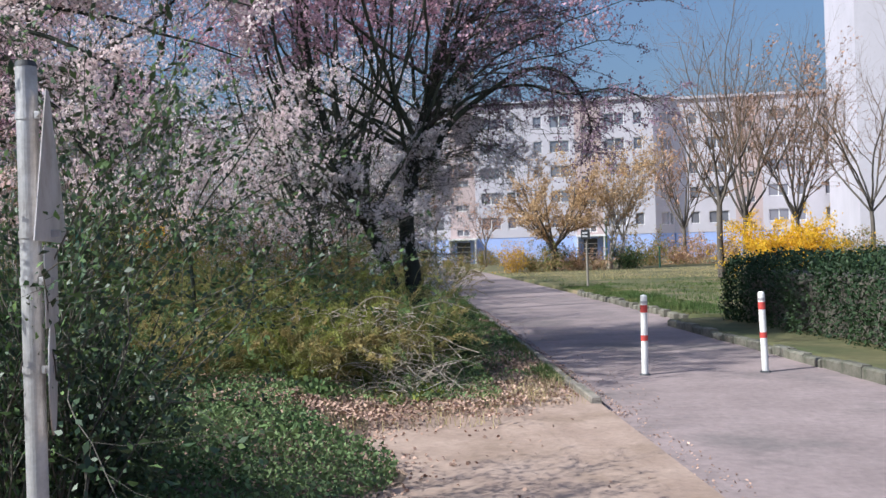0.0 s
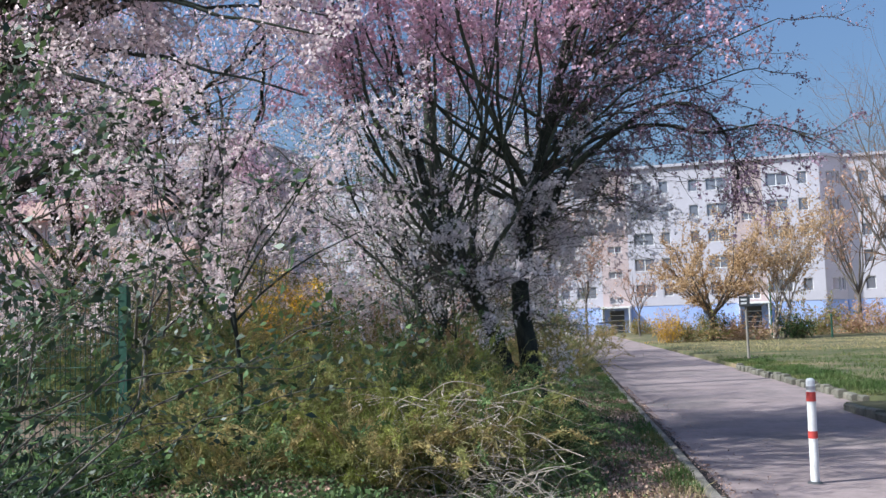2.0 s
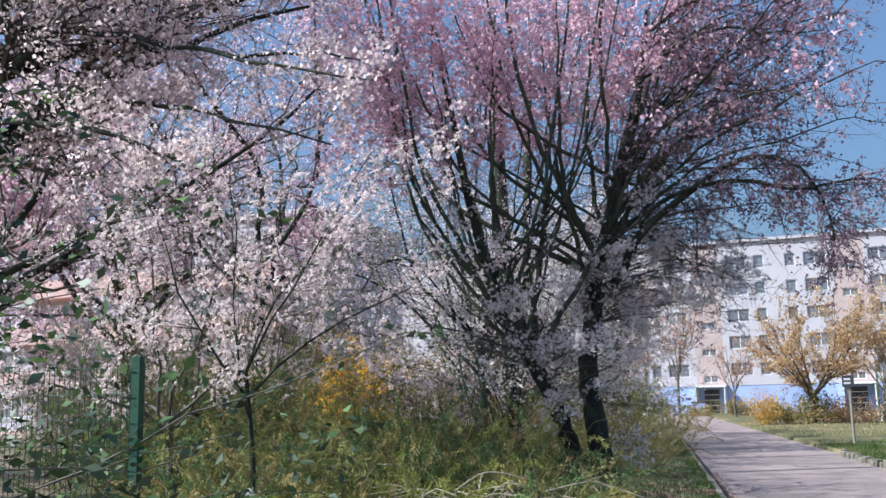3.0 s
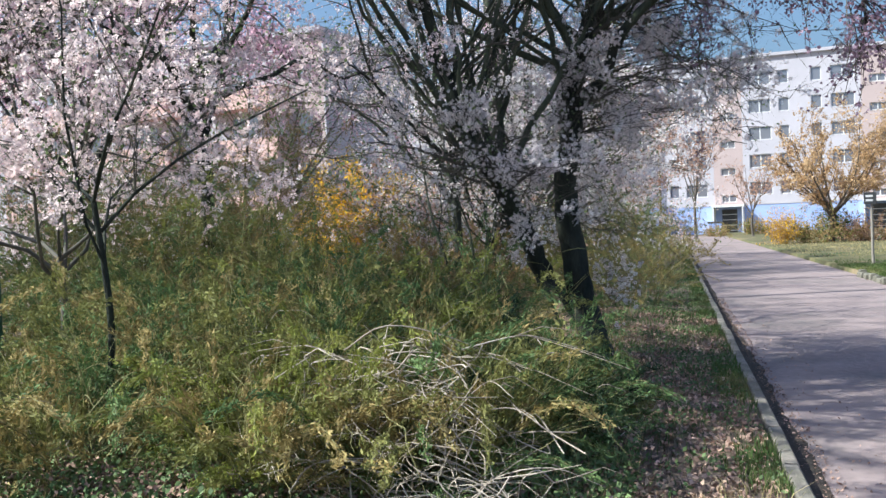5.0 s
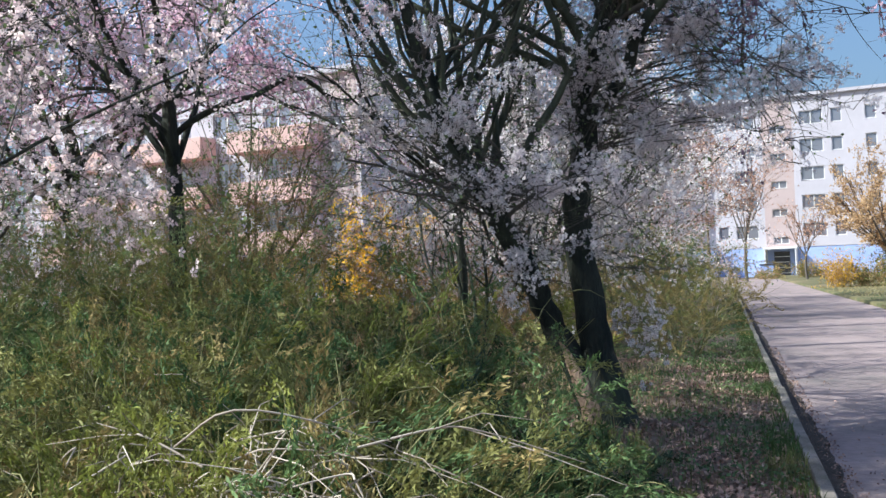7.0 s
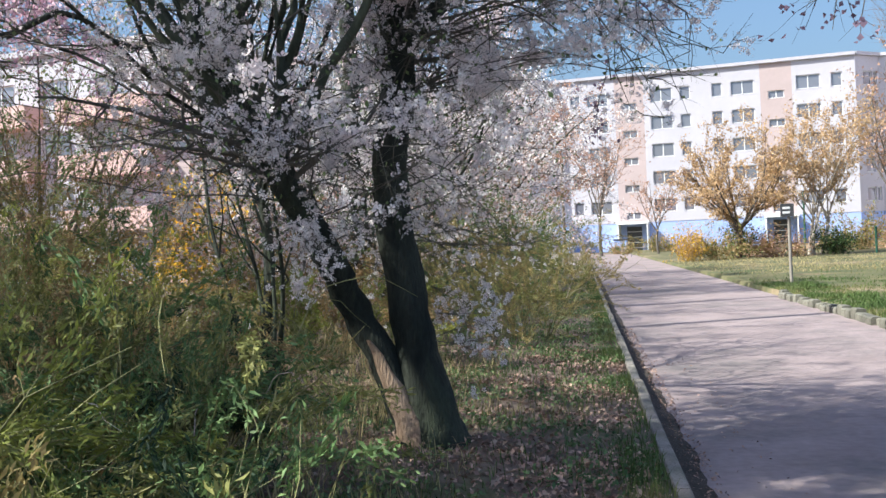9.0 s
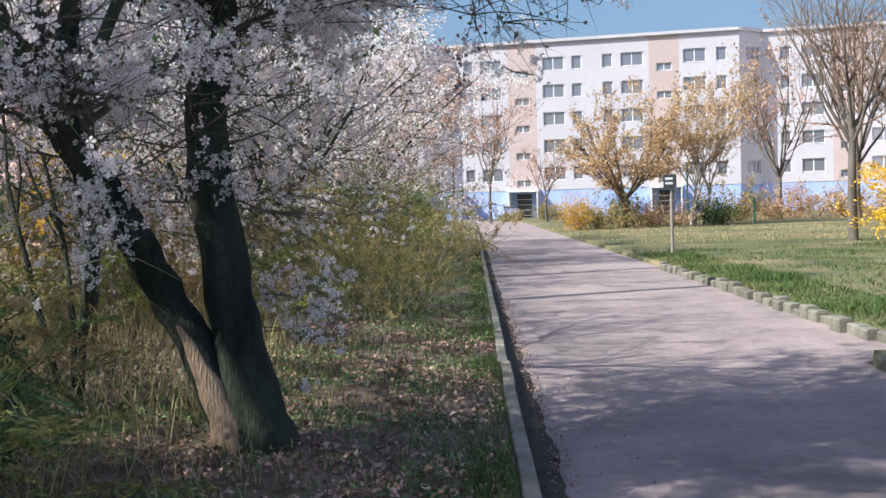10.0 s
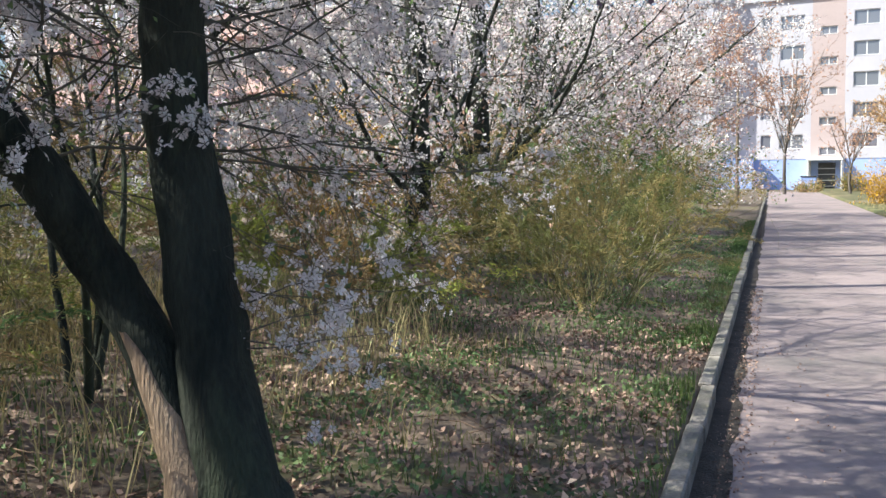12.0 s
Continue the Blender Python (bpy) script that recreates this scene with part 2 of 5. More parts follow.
def tubes(name, lines, sides, rough=0.0):
    """One mesh of round, tapering stems; lines: (points, radii)."""
    P = np.array([p for pts, _ in lines for p in pts], dtype=float)
    R = np.array([r for _, rr in lines for r in rr], dtype=float)
    n = [len(pts) for pts, _ in lines]
    ends = np.cumsum(n)
    last = np.zeros(len(P), dtype=bool)
    last[ends - 1] = True
    first = np.zeros(len(P), dtype=bool)
    first[ends - np.array(n)] = True
    fwd = np.roll(P, -1, 0) - P
    fwd[last] = 0
    back = P - np.roll(P, 1, 0)
    back[first] = 0
    T = fwd + back
    T /= np.linalg.norm(T, axis=1)[:, None] + 1e-9
    ref = np.where(np.abs(T[:, 2:3]) > 0.9, np.array([[1.0, 0, 0]]), np.array([[0, 0, 1.0]]))
    U = np.cross(T, ref)
    U /= np.linalg.norm(U, axis=1)[:, None] + 1e-9
    W = np.cross(T, U)
    a = np.arange(sides) * 2 * np.pi / sides
    if rough:
        k = P[:, 2:3] * 5.0 + P[:, 0:1] * 3.0
        wave = np.sin(3 * a[None] + k) + 0.7 * np.sin(5 * a[None] - 2.3 * k + 1.0) + 0.5 * np.sin(8 * a[None] + 4.1 * k)
        R = R[:, None] * (1 + rough * wave)
    else:
        R = np.repeat(R[:, None], sides, 1)
    V = P[:, None] + R[:, :, None] * (np.cos(a)[None, :, None] * U[:, None] + np.sin(a)[None, :, None] * W[:, None])
    i = np.where(~last)[0]
    k = np.arange(sides)
    k2 = (k + 1) % sides
    F = np.stack([i[:, None] * sides + k, i[:, None] * sides + k2, (i[:, None] + 1) * sides + k2, (i[:, None] + 1) * sides + k], -1)
    return quads(name, V.reshape(-1, 3), F.reshape(-1, 4))


def leaves(name, P, size, rng, slim=0.6, up=0.0, curl=0.25):
    """One mesh of small pointed leaves or petals, one at each place of P, turned every way (up: how far they lie flat)."""
    n = len(P)
    N = rng.normal(size=(n, 3))
    N[:, 2] = N[:, 2] * (1 - up) + up * 2.2
    N /= np.linalg.norm(N, axis=1)[:, None]
    A = np.cross(N, rng.normal(size=(n, 3)))
    A /= np.linalg.norm(A, axis=1)[:, None] + 1e-9
    B = np.cross(N, A)
    s = np.broadcast_to(np.asarray(size, dtype=float), (n,)) * rng.uniform(0.65, 1.35, n)
    s = s[:, None] * 0.5
    V = np.stack([P - A * s, P + B * s * slim + N * s * curl, P + A * s, P - B * s * slim + N * s * curl], 1)
    return quads(name, V.reshape(-1, 3), np.arange(n * 4).reshape(-1, 4))


def flowers(name, P, radius, rng):
    """One mesh of small open flowers, five rounded petals each, one at each place of P."""
    n = len(P)
    N = rng.normal(size=(n, 3))
    N /= np.linalg.norm(N, axis=1)[:, None]
    A = np.cross(N, rng.normal(size=(n, 3)))
    A /= np.linalg.norm(A, axis=1)[:, None] + 1e-9
    B = np.cross(N, A)
    r = (radius * rng.uniform(0.7, 1.25, n))[:, None]
    cup = rng.uniform(0.1, 0.7, (n, 1))
    V = []
    for k in range(5):
        a = k * 2 * np.pi / 5
        for q, w, h in ((0.08, 0.0, 0.0), (0.72, -0.45, 0.5), (1.0, 0.0, 1.0), (0.72, 0.45, 0.5)):
            c, s = math.cos(a + w), math.sin(a + w)
            V.append(P + r * (q * (c * A + s * B) + cup * h * N))
    V = np.stack(V, 1)
    return quads(name, V.reshape(-1, 3), np.arange(n * 20).reshape(-1, 4))


def shoot_leaves(name, P, W, size, rng, slim):
    """One mesh of narrow leaves that follow their shoots."""
    n = len(P)
    A = W + rng.normal(0, 0.45, (n, 3))
    A /= np.linalg.norm(A, axis=1)[:, None] + 1e-9
    B = np.cross(A, rng.normal(size=(n, 3)))
    B /= np.linalg.norm(B, axis=1)[:, None] + 1e-9
    N = np.cross(A, B)
    s = (size * rng.uniform(0.6, 1.4, n) * 0.5)[:, None]
    V = np.stack([P - A * s, P + B * s * slim + N * s * 0.25, P + A * s, P - B * s * slim + N * s * 0.25], 1)
    return quads(name, V.reshape(-1, 3), np.arange(n * 4).reshape(-1, 4))


def blades(name, P, height, width, rng, lean=0.35):
    """One mesh of grass blades, each of two tapering faces bent over."""
    n = len(P)
    h = np.broadcast_to(np.asarray(height, dtype=float), (n,)) * rng.uniform(0.5, 1.3, n)
    a = rng.uniform(0, 2 * np.pi, n)
    side = np.stack([np.cos(a), np.sin(a), np.zeros(n)], 1) * width * 0.5
    b = rng.uniform(0, 2 * np.pi, n)
    ln = np.stack([np.cos(b), np.sin(b), np.zeros(n)], 1) * (h * lean * rng.uniform(0.3, 1.6, n))[:, None]
    z = np.zeros((n, 3))
    z[:, 2] = h
    mid = P + z * 0.6 + ln * 0.35
    tip = P + z * 0.95 + ln
    V = np.stack([P - side, P + side, mid + side * 0.7, mid - side * 0.7, tip + side * 0.1, tip - side * 0.1], 1)
    k = np.arange(n)[:, None] * 6
    F = np.concatenate([k + np.array([[0, 1, 2, 3]]), k + np.array([[3, 2, 4, 5]])], 1)
    return quads(name, V.reshape(-1, 3), F.reshape(-1, 4))


# ---- plants ----
def bend(line, radii, n=14):
    """A smooth run through a few points (Catmull-Rom)."""
    p = [Vector(q) for q in line]
    p = [p[0] * 2 - p[1]] + p + [p[-1] * 2 - p[-2]]
    pts, rad = [], []
    k = len(line) - 1
    for i in range(n + 1):
        f = i / n * k
        j = min(int(f), k - 1)
        u = f - j
        a, b, c, d = p[j:j + 4]
        pts.append(0.5 * (2 * b + (c - a) * u + (2 * a - 5 * b + 4 * c - d) * u * u + (3 * b - a - 3 * c + d) * u ** 3))
        rad.append(radii[j] * (1 - u) + radii[j + 1] * u)
    return pts, rad


def grow(rnd, out, p, d, length, r, level, spec):
    n = max(3, int(length / spec["step"][level]))
    d = Vector(d).normalized()
    p = Vector(p)
    pts, rad, ways = [p.copy()], [r], [d.copy()]
    w, up = spec["wander"][level], spec["up"][level]
    for i in range(n):
        d = (d + Vector((rnd.gauss(0, w), rnd.gauss(0, w), rnd.gauss(0, w) + up))).normalized()
        p = p + d * (length / n)
        pts.append(p.copy())
        rad.append(r * (1 - (1 - spec["tip"]) * (i + 1) / n))
        ways.append(d.copy())
    out.append((level, pts, rad))
    if level + 1 < len(spec["step"]):
        for j in range(spec["kids"][level]):
            f = rnd.uniform(spec["bare"][level], 1.0)
            i = min(n - 1, int(f * n))
            a = Vector((rnd.gauss(0, 1), rnd.gauss(0, 1), rnd.gauss(0, 0.7)))
            a = (a - ways[i] * a.dot(ways[i])).normalized()
            sp = spec["spread"][level]
            dd = ways[i] * math.cos(sp) + a * math.sin(sp)
            grow(rnd, out, pts[i], dd, length * spec["ratio"][level] * rnd.uniform(0.6, 1.25) * (1.15 - 0.5 * f), rad[i] * 0.6, level + 1, spec)


def along(rng, out, level, n, jitter):
    """n places strewn along the stems of that level and finer."""
    seg = [(pts[i], pts[i + 1]) for lv, pts, _ in out if lv >= level for i in range(len(pts) - 1)]
    A = np.array([a for a, _ in seg])
    B = np.array([b for _, b in seg])
    L = np.linalg.norm(B - A, axis=1)
    k = rng.choice(len(seg), n, p=L / L.sum())
    f = rng.uniform(0, 1, (n, 1))
    return A[k] * (1 - f) + B[k] * f + rng.normal(0, jitter, (n, 3))


def along_ways(rng, out, level, n, jitter):
    """As along(), with the stem's direction at each place."""
    seg = [(pts[i], pts[i + 1]) for lv, pts, _ in out if lv >= level for i in range(len(pts) - 1)]
    A = np.array([a for a, _ in seg])
    B = np.array([b for _, b in seg])
    L = np.linalg.norm(B - A, axis=1)
    k = rng.choice(len(seg), n, p=L / L.sum())
    f = rng.uniform(0, 1, (n, 1))
    return A[k] * (1 - f) + B[k] * f + rng.normal(0, jitter, (n, 3)), (B - A)[k] / L[k, None]


def patchy(P, scale, keep, seed):
    """Which places lie in the thick parts of an uneven crown."""
    q = np.zeros(len(P))
    r = np.random.default_rng(seed)
    for _ in range(7):
        q += np.sin(P @ (r.normal(0, scale, 3)) + r.uniform(0, 6.28))
    return q > np.quantile(q, 1 - keep)


def clumped(rng, P, per, spread):
    """Flowers sit together: several round every place."""
    Q = np.repeat(P, per, 0)
    return Q + rng.normal(0, spread, Q.shape)


def stems(thing_ob, out, thick_level, bark, twig, sides=(9, 4)):
    big = [(p, r) for lv, p, r in out if lv < thick_level]
    thin = [(p, r) for lv, p, r in out if lv >= thick_level]
    if big:
        put("trunk", tubes("trunk", big, sides[0], 0.045 if sides[0] > 7 else 0.0), bark, thing_ob, smooth=True)
    if thin:
        tagged(put("branchwork", tubes("branchwork", thin, sides[1]), twig, thing_ob), kind="stuff")


# ---- ground, path and kerbs ----
def ground_z(x, y):
    n = noise.noise(Vector((x * 0.9, y * 0.9, 0.3))) * 0.03 + noise.noise(Vector((x * 3.1, y * 3.1, 4.3))) * 0.012
    if x <= -0.085:
        k = min(1.0, max(0.0, (-0.1 - x) / 1.4))
        s = min(1.0, max(0.0, (y - 8.9) / 3.2))
        far = max(0.0, 1.0 - max(0.0, abs(y - 15) - 14) / 40)
        b = min(1.0, max(0.0, (-1.9 - x) / 1.2))
        bank = 0.20 * b * b * (3 - 2 * b) * far
        return bank + 0.06 + 0.05 * s + 0.10 * k * k * (3 - 2 * k) * s * far + n * (0.25 + 0.75 * k) * far * (0.15 + 0.85 * s)
    if x < (3.23 if y < 18 else 3.88) or (y < 9.4 and x < 9) or (17.8 < y < 18.65 and x < 40):
        return -0.05
    return 0.10 + n * 0.5 * max(0.0, 1 - abs(y - 25) / 60)


def edges(a, b, step):
    return list(np.arange(a, b, step))


xs = [-1500, -600, -250, -120, -70, -45, -30, -22] + edges(-17, -8, 1.0) + edges(-8, -0.3, 0.2) + [-0.22, -0.1, -0.08, 0.0, 1.2, 2.4, 3.1, 3.22, 3.24, 3.5, 3.87, 3.89, 4.2, 4.6] + edges(5, 9, 0.8) + [8.98, 9.02, 10, 12, 14, 17, 20, 25, 30, 39.9, 40.1, 55, 80, 130, 250, 600, 1500]
ys = [-1500, -500, -200, -90, -40, -20, -10, -5, -2, 0, 2, 3, 4] + edges(4.6, 9.3, 0.25) + [9.38, 9.42] + edges(9.6, 16.6, 0.25) + [16.9, 17.3, 17.78, 17.82, 18.2, 18.63, 18.67] + edges(18.9, 30, 0.35) + edges(30, 60, 1.2) + [62, 66, 72, 80, 90, 100, 115, 140, 200, 350, 700, 1500]
gv = [(x, y, ground_z(x, y)) for y in ys for x in xs]
nx = len(xs)
gf = [(j * nx + i, j * nx + i + 1, (j + 1) * nx + i + 1, (j + 1) * nx + i) for j in range(len(ys) - 1) for i in range(nx - 1)]
ground = put("ground", quads("ground", gv, gf), M_SOIL, smooth=True)
tagged(ground, "brown soil with moss and leaf litter", "ground", kind="structure")
ground.data.materials.append(M_LAWN)
mi = np.zeros(len(gf), dtype=np.int32)
for k, (a, _, c, _) in enumerate(gf):
    if (gv[a][0] + gv[c][0]) / 2 > 3.2:
        mi[k] = 1
ground.data.polygons.foreach_set("material_index", mi)


def sheet(name, outline, z, material, label, thick=0.03):
    bm = bmesh.new()
    top = [bm.verts.new((x, y, z)) for x, y in outline]
    f = bm.faces.new(top)
    r = bmesh.ops.extrude_face_region(bm, geom=[f])
    for v in r["geom"]:
        if isinstance(v, bmesh.types.BMVert):
            v.co.z -= thick
    bmesh.ops.recalc_face_normals(bm, faces=bm.faces)
    ob = part(name, bm, material)
    return tagged(ob, label, "path", kind="structure")


sheet("path", [(0.0, -30), (9.0, -30), (9.0, 9.4), (3.16, 9.4), (3.16, 17.8), (40, 17.8), (40, 18.65), (3.82, 18.65), (3.92, 60), (4.6, 62), (30, 62), (30, 63.4), (5.2, 64), (5.2, 96), (-1.0, 96), (0.0, 88)], 0.0, M_ASPHALT, "pale grey asphalt footpath with worn patches", 0.04)
rs = random.Random(4)
left_edge = [(-2.35 + 0.5 * math.sin(y * 1.3) + rs.uniform(-0.2, 0.2) - max(0, 4 - y) * 0.25, y) for y in np.arange(-2, 8.4, 0.3)]
top_edge = [(x, 8.95 + 0.85 * min(1.0, max(0.0, (x + 1.35) / 0.5)) + rs.uniform(-0.12, 0.12) + 0.12 * math.sin(x * 5)) for x in np.arange(-1.7, -0.14, 0.14)]
sheet("sand_patch", [(-0.012, -2.0), (-0.012, 8.56), (-0.100, 8.58), (-0.100, 9.75)] + top_edge[::-1] + left_edge[::-1], 0.078, M_SAND, "sandy concrete slab beside the path", 0.1)



def on_ground(P):
    P[:, 2] += [ground_z(x, y) if not (x > -0.08 and x < 3.16) else 0.002 for x, y in P[:, :2]]
    return P


def scatter(rng, n, x0, x1, y0, y1, lift=0.0, patchy=0.0, scale=0.8, seed=0.0):
    P = np.stack([rng.uniform(x0, x1, n), rng.uniform(y0, y1, n), np.full(n, lift)], 1)
    if patchy:
        keep = [noise.noise(Vector((x * scale, y * scale, seed))) + rng.uniform(-0.35, 0.35) > patchy for x, y in P[:, :2]]
        P = P[np.array(keep)]
    return on_ground(P)


def stuff(name, me, material, label, category):
    return tagged(put(name, me, material), label, category, kind="stuff")


# ---- apartment blocks ----
ROWS = [15.77 - 2.8 * i for i in range(5)]


def solid(bm, material, name):
    me = bpy.data.meshes.new(name)
    bm.to_mesh(me)
    bm.free()
    me.materials.append(material)
    return me


def ring(bm, w, h, t, y0, y1):
    """A closed rectangular frame of one piece."""
    v = [[bm.verts.new((sx * (w / 2 - k), y, sz * (h / 2 - k))) for sx, sz in ((-1, -1), (1, -1), (1, 1), (-1, 1))] for k, y in ((0, y0), (t, y0), (t, y1), (0, y1))]
    for a, b in ((0, 1), (1, 2), (2, 3), (3, 0)):
        for i in range(4):
            bm.faces.new((v[a][i], v[a][(i + 1) % 4], v[b][(i + 1) % 4], v[b][i]))
    bmesh.ops.recalc_face_normals(bm, faces=bm.faces)
    return bm


def window_meshes(w, h):
    t = 0.07
    out = [solid(ring(bmesh.new(), w, h, t, 0.08, 0.15), M_FRAME, "window"),
           ("pane", solid(box(bmesh.new(), -w / 2 + t, 0.10, -h / 2 + t, w / 2 - t, 0.12, h / 2 - t), M_PANE, "pane")),
           ("sill", solid(box(bmesh.new(), -w / 2 - 0.05, -0.06, -h / 2 - 0.05, w / 2 + 0.05, 0.075, -h / 2 - 0.003), M_FRAME, "sill"))]
    if w > 1.3:
        out.append(("mullion", solid(box(bmesh.new(), -0.05, 0.07, -h / 2 + t, 0.05, 0.098, h / 2 - t), M_FRAME, "mullion")))
    return out


WIN = {}


def facade(house, a, b, columns, z0, z1, depth, wall, plinth=None, strips=(), roof_over=0.25):
    """A run of wall from a to b (seen from the front, left to right) with real openings; columns: (place along, width, height,
    sill-centre heights); strips: (from, to) where the wall has the stair colour."""
    a, b = Vector((*a, 0)), Vector((*b, 0))
    length = (b - a).length
    m = Matrix.Translation(a) @ Matrix.Rotation(math.atan2(b.y - a.y, b.x - a.x), 4, "Z")
    base = house.matrix_basis.inverted() @ m

    def cut(name, u0, u1, cols, material):
        V, F = [], []

        def q(*p):
            F.append(tuple(range(len(V), len(V) + 4)))
            V.extend(p)

        at = u0
        for c, w, h, zs in sorted(cols):
            q((at, 0, z0), (c - w / 2, 0, z0), (c - w / 2, 0, z1), (at, 0, z1))
            lo = z0
            for z in sorted(zs):
                q((c - w / 2, 0, lo), (c + w / 2, 0, lo), (c + w / 2, 0, z - h / 2), (c - w / 2, 0, z - h / 2))
                lo = z + h / 2
                x0, x1, y0, y1 = c - w / 2, c + w / 2, z - h / 2, z + h / 2
                q((x0, 0, y0), (x0, 0.3, y0), (x0, 0.3, y1), (x0, 0, y1))
                q((x1, 0, y0), (x1, 0, y1), (x1, 0.3, y1), (x1, 0.3, y0))
                q((x0, 0, y1), (x0, 0.3, y1), (x1, 0.3, y1), (x1, 0, y1))
                q((x0, 0, y0), (x1, 0, y0), (x1, 0.3, y0), (x0, 0.3, y0))
            q((c - w / 2, 0, lo), (c + w / 2, 0, lo), (c + w / 2, 0, z1), (c - w / 2, 0, z1))
            at = c + w / 2
        q((at, 0, z0), (u1, 0, z0), (u1, 0, z1), (at, 0, z1))
        q((u0, 0, z0), (u0, 0, z1), (u0, 0.3, z1), (u0, 0.3, z0))
        q((u1, 0, z0), (u1, 0.3, z0), (u1, 0.3, z1), (u1, 0, z1))
        ob = put(name, quads(name, V, F), material, house)
        ob.matrix_local = base
        return ob

    marks = sorted({0.0, length, *(x for s in strips for x in s)})
    for u0, u1 in zip(marks, marks[1:]):
        stair = any(s[0] - 0.01 <= u0 and u1 <= s[1] + 0.01 for s in strips)
        cut("stair_wall" if stair else "wall", u0, u1, [c for c in columns if u0 < c[0] < u1], M_STAIR if stair else wall)
    bm = bmesh.new()
    box(bm, 0.0, 0.3, z0, length, depth, z1)
    part("core", bm, wall, house).matrix_local = base
    if plinth:
        bm = bmesh.new()
        box(bm, 0.02, 0.04, 0.0, length - 0.02, depth - 0.02, z0)
        part("plinth", bm, plinth, house).matrix_local = base
    bm = bmesh.new()
    box(bm, -0.05, -roof_over, z1, length + 0.05, depth + roof_over, z1 + 0.28)
    part("roof", bm, M_ROOF, house).matrix_local = base
    bm = bmesh.new()
    box(bm, 0.0, -roof_over - 0.03, z1 + 0.04, length, -roof_over, z1 + 0.34)
    part("roof_edge", bm, wall, house).matrix_local = base
    for c, w, h, zs in columns:
        if (w, h) not in WIN:
            WIN[w, h] = window_meshes(w, h)
        for z in zs:
            o = new("window", WIN[w, h][0])
            o.parent, o.matrix_local = house, base @ Matrix.Translation((c, 0.06, z))
            for nm, me in WIN[w, h][1:]:
                new(nm, me).parent = o


def front_y(x):
    return 105.8 - 0.1796 * (x - 15)


def block():
    house = thing("apartment_building", (12, 112, 0), "long white five-storey panel apartment block with blue plinth", "building")
    k = 1 / math.cos(math.atan(0.1796))
    x0 = -2.6
    N, W = (1.0, 1.35), (2.2, 1.35)
    cols = [((x - x0) * k, *s, ROWS) for x, s in ((-0.34, N), (1.96, W), (8.33, W), (10.66, N), (13.7, N), (16.1, W), (22.1, W), (24.63, N))]
    cols += [((x - x0) * k, 1.5, 0.75, [z - 0.95 for z in ROWS]) for x in (5.15, 19.2)]
    facade(house, (x0, front_y(x0)), (26.3, front_y(26.3)), cols, 2.9, 17.9, 11, M_WALL, M_PLINTH, [((x - x0) * k, (x + 2.9 - x0) * k) for x in (3.7, 17.75)])
    facade(house, (26.3, front_y(26.3)), (29.0, 105.7), [(1.7, 1.3, 1.35, ROWS), (2.75, 0.6, 1.35, ROWS)], 2.9, 17.9, 6, M_WALL, M_PLINTH)
    yr = lambda x: 108.2 - 0.1796 * (x - 15)
    cols = [((x - 29.0) * k, *s, ROWS) for x, s in ((31.24, N), (33.8, W), (40.2, W), (42.6, N), (45.6, N), (48.0, W), (54.2, W), (56.7, N))]
    cols += [((x - 29.0) * k, 1.5, 0.75, [z - 0.95 for z in ROWS]) for x in (37.0, 51.2)]
    facade(house, (29.0, yr(29)), (58.5, yr(58.5)), cols, 2.9, 17.9, 11, M_WALL, M_PLINTH, [((x - 29.0) * k, (x + 2.9 - 29.0) * k) for x in (35.6, 49.8)])
    facade(house, (-5.2, 107.1), (-2.6, front_y(-2.6)), [(1.2, 1.2, 1.35, ROWS)], 2.9, 17.9, 6, M_WALL, M_PLINTH)
    yl = lambda x: 107.1 + 0.1796 * (-5.2 - x)
    cols = [((x + 34) * k, *s, ROWS) for x, s in ((-7.2, N), (-10.0, W), (-16.4, W), (-18.9, N), (-22, N), (-24.5, W), (-30.5, W))]
    facade(house, (-34, yl(-34)), (-5.2, 107.1), cols, 2.9, 17.9, 11, M_WALL, M_PLINTH)
    for x in (5.15, 19.2):
        y = front_y(x)
        turn = house.matrix_basis.inverted() @ Matrix.Translation((x, y, 0)) @ Matrix.Rotation(math.atan(-0.1796), 4, "Z")
        bm = bmesh.new()
        box(bm, -1.6, -1.6, 2.75, 1.6, 0.03, 2.95)
        for s in (-1.5, 1.4):
            box(bm, s, -1.55, 0.0, s + 0.1, 0.03, 2.748)
        porch = part("porch", bm, M_FRAME, house, "white concrete entrance porch")
        porch.matrix_local = turn
        bm = bmesh.new()
        box(bm, -0.75, -0.06, 0.1, 0.75, 0.035, 2.5)
        door = part("door", bm, M_DARK, house)
        door.matrix_local = turn
        for i in range(4):
            bm = bmesh.new()
            box(bm, -0.75, -0.09, 0.3 + i * 0.55, 0.75, -0.062, 0.36 + i * 0.55)
            part("glazing_bar", bm, M_FRAME, door)
    return house


block()

annex = thing("garage_annex", (-8, 102, 0), "low flat-roofed annex wall beside the apartment block", "outbuilding")
bm = bmesh.new()
box(bm, -3.0, 4.9, 0, 6.6, 7.1, 3.1, 0.03)
part("wall", bm, M_PLINTH, annex)
bm = bmesh.new()
box(bm, -3.2, 4.8, 3.102, 6.7, 7.0, 3.22, 0.02)
part("roof", bm, M_ROOF, annex)


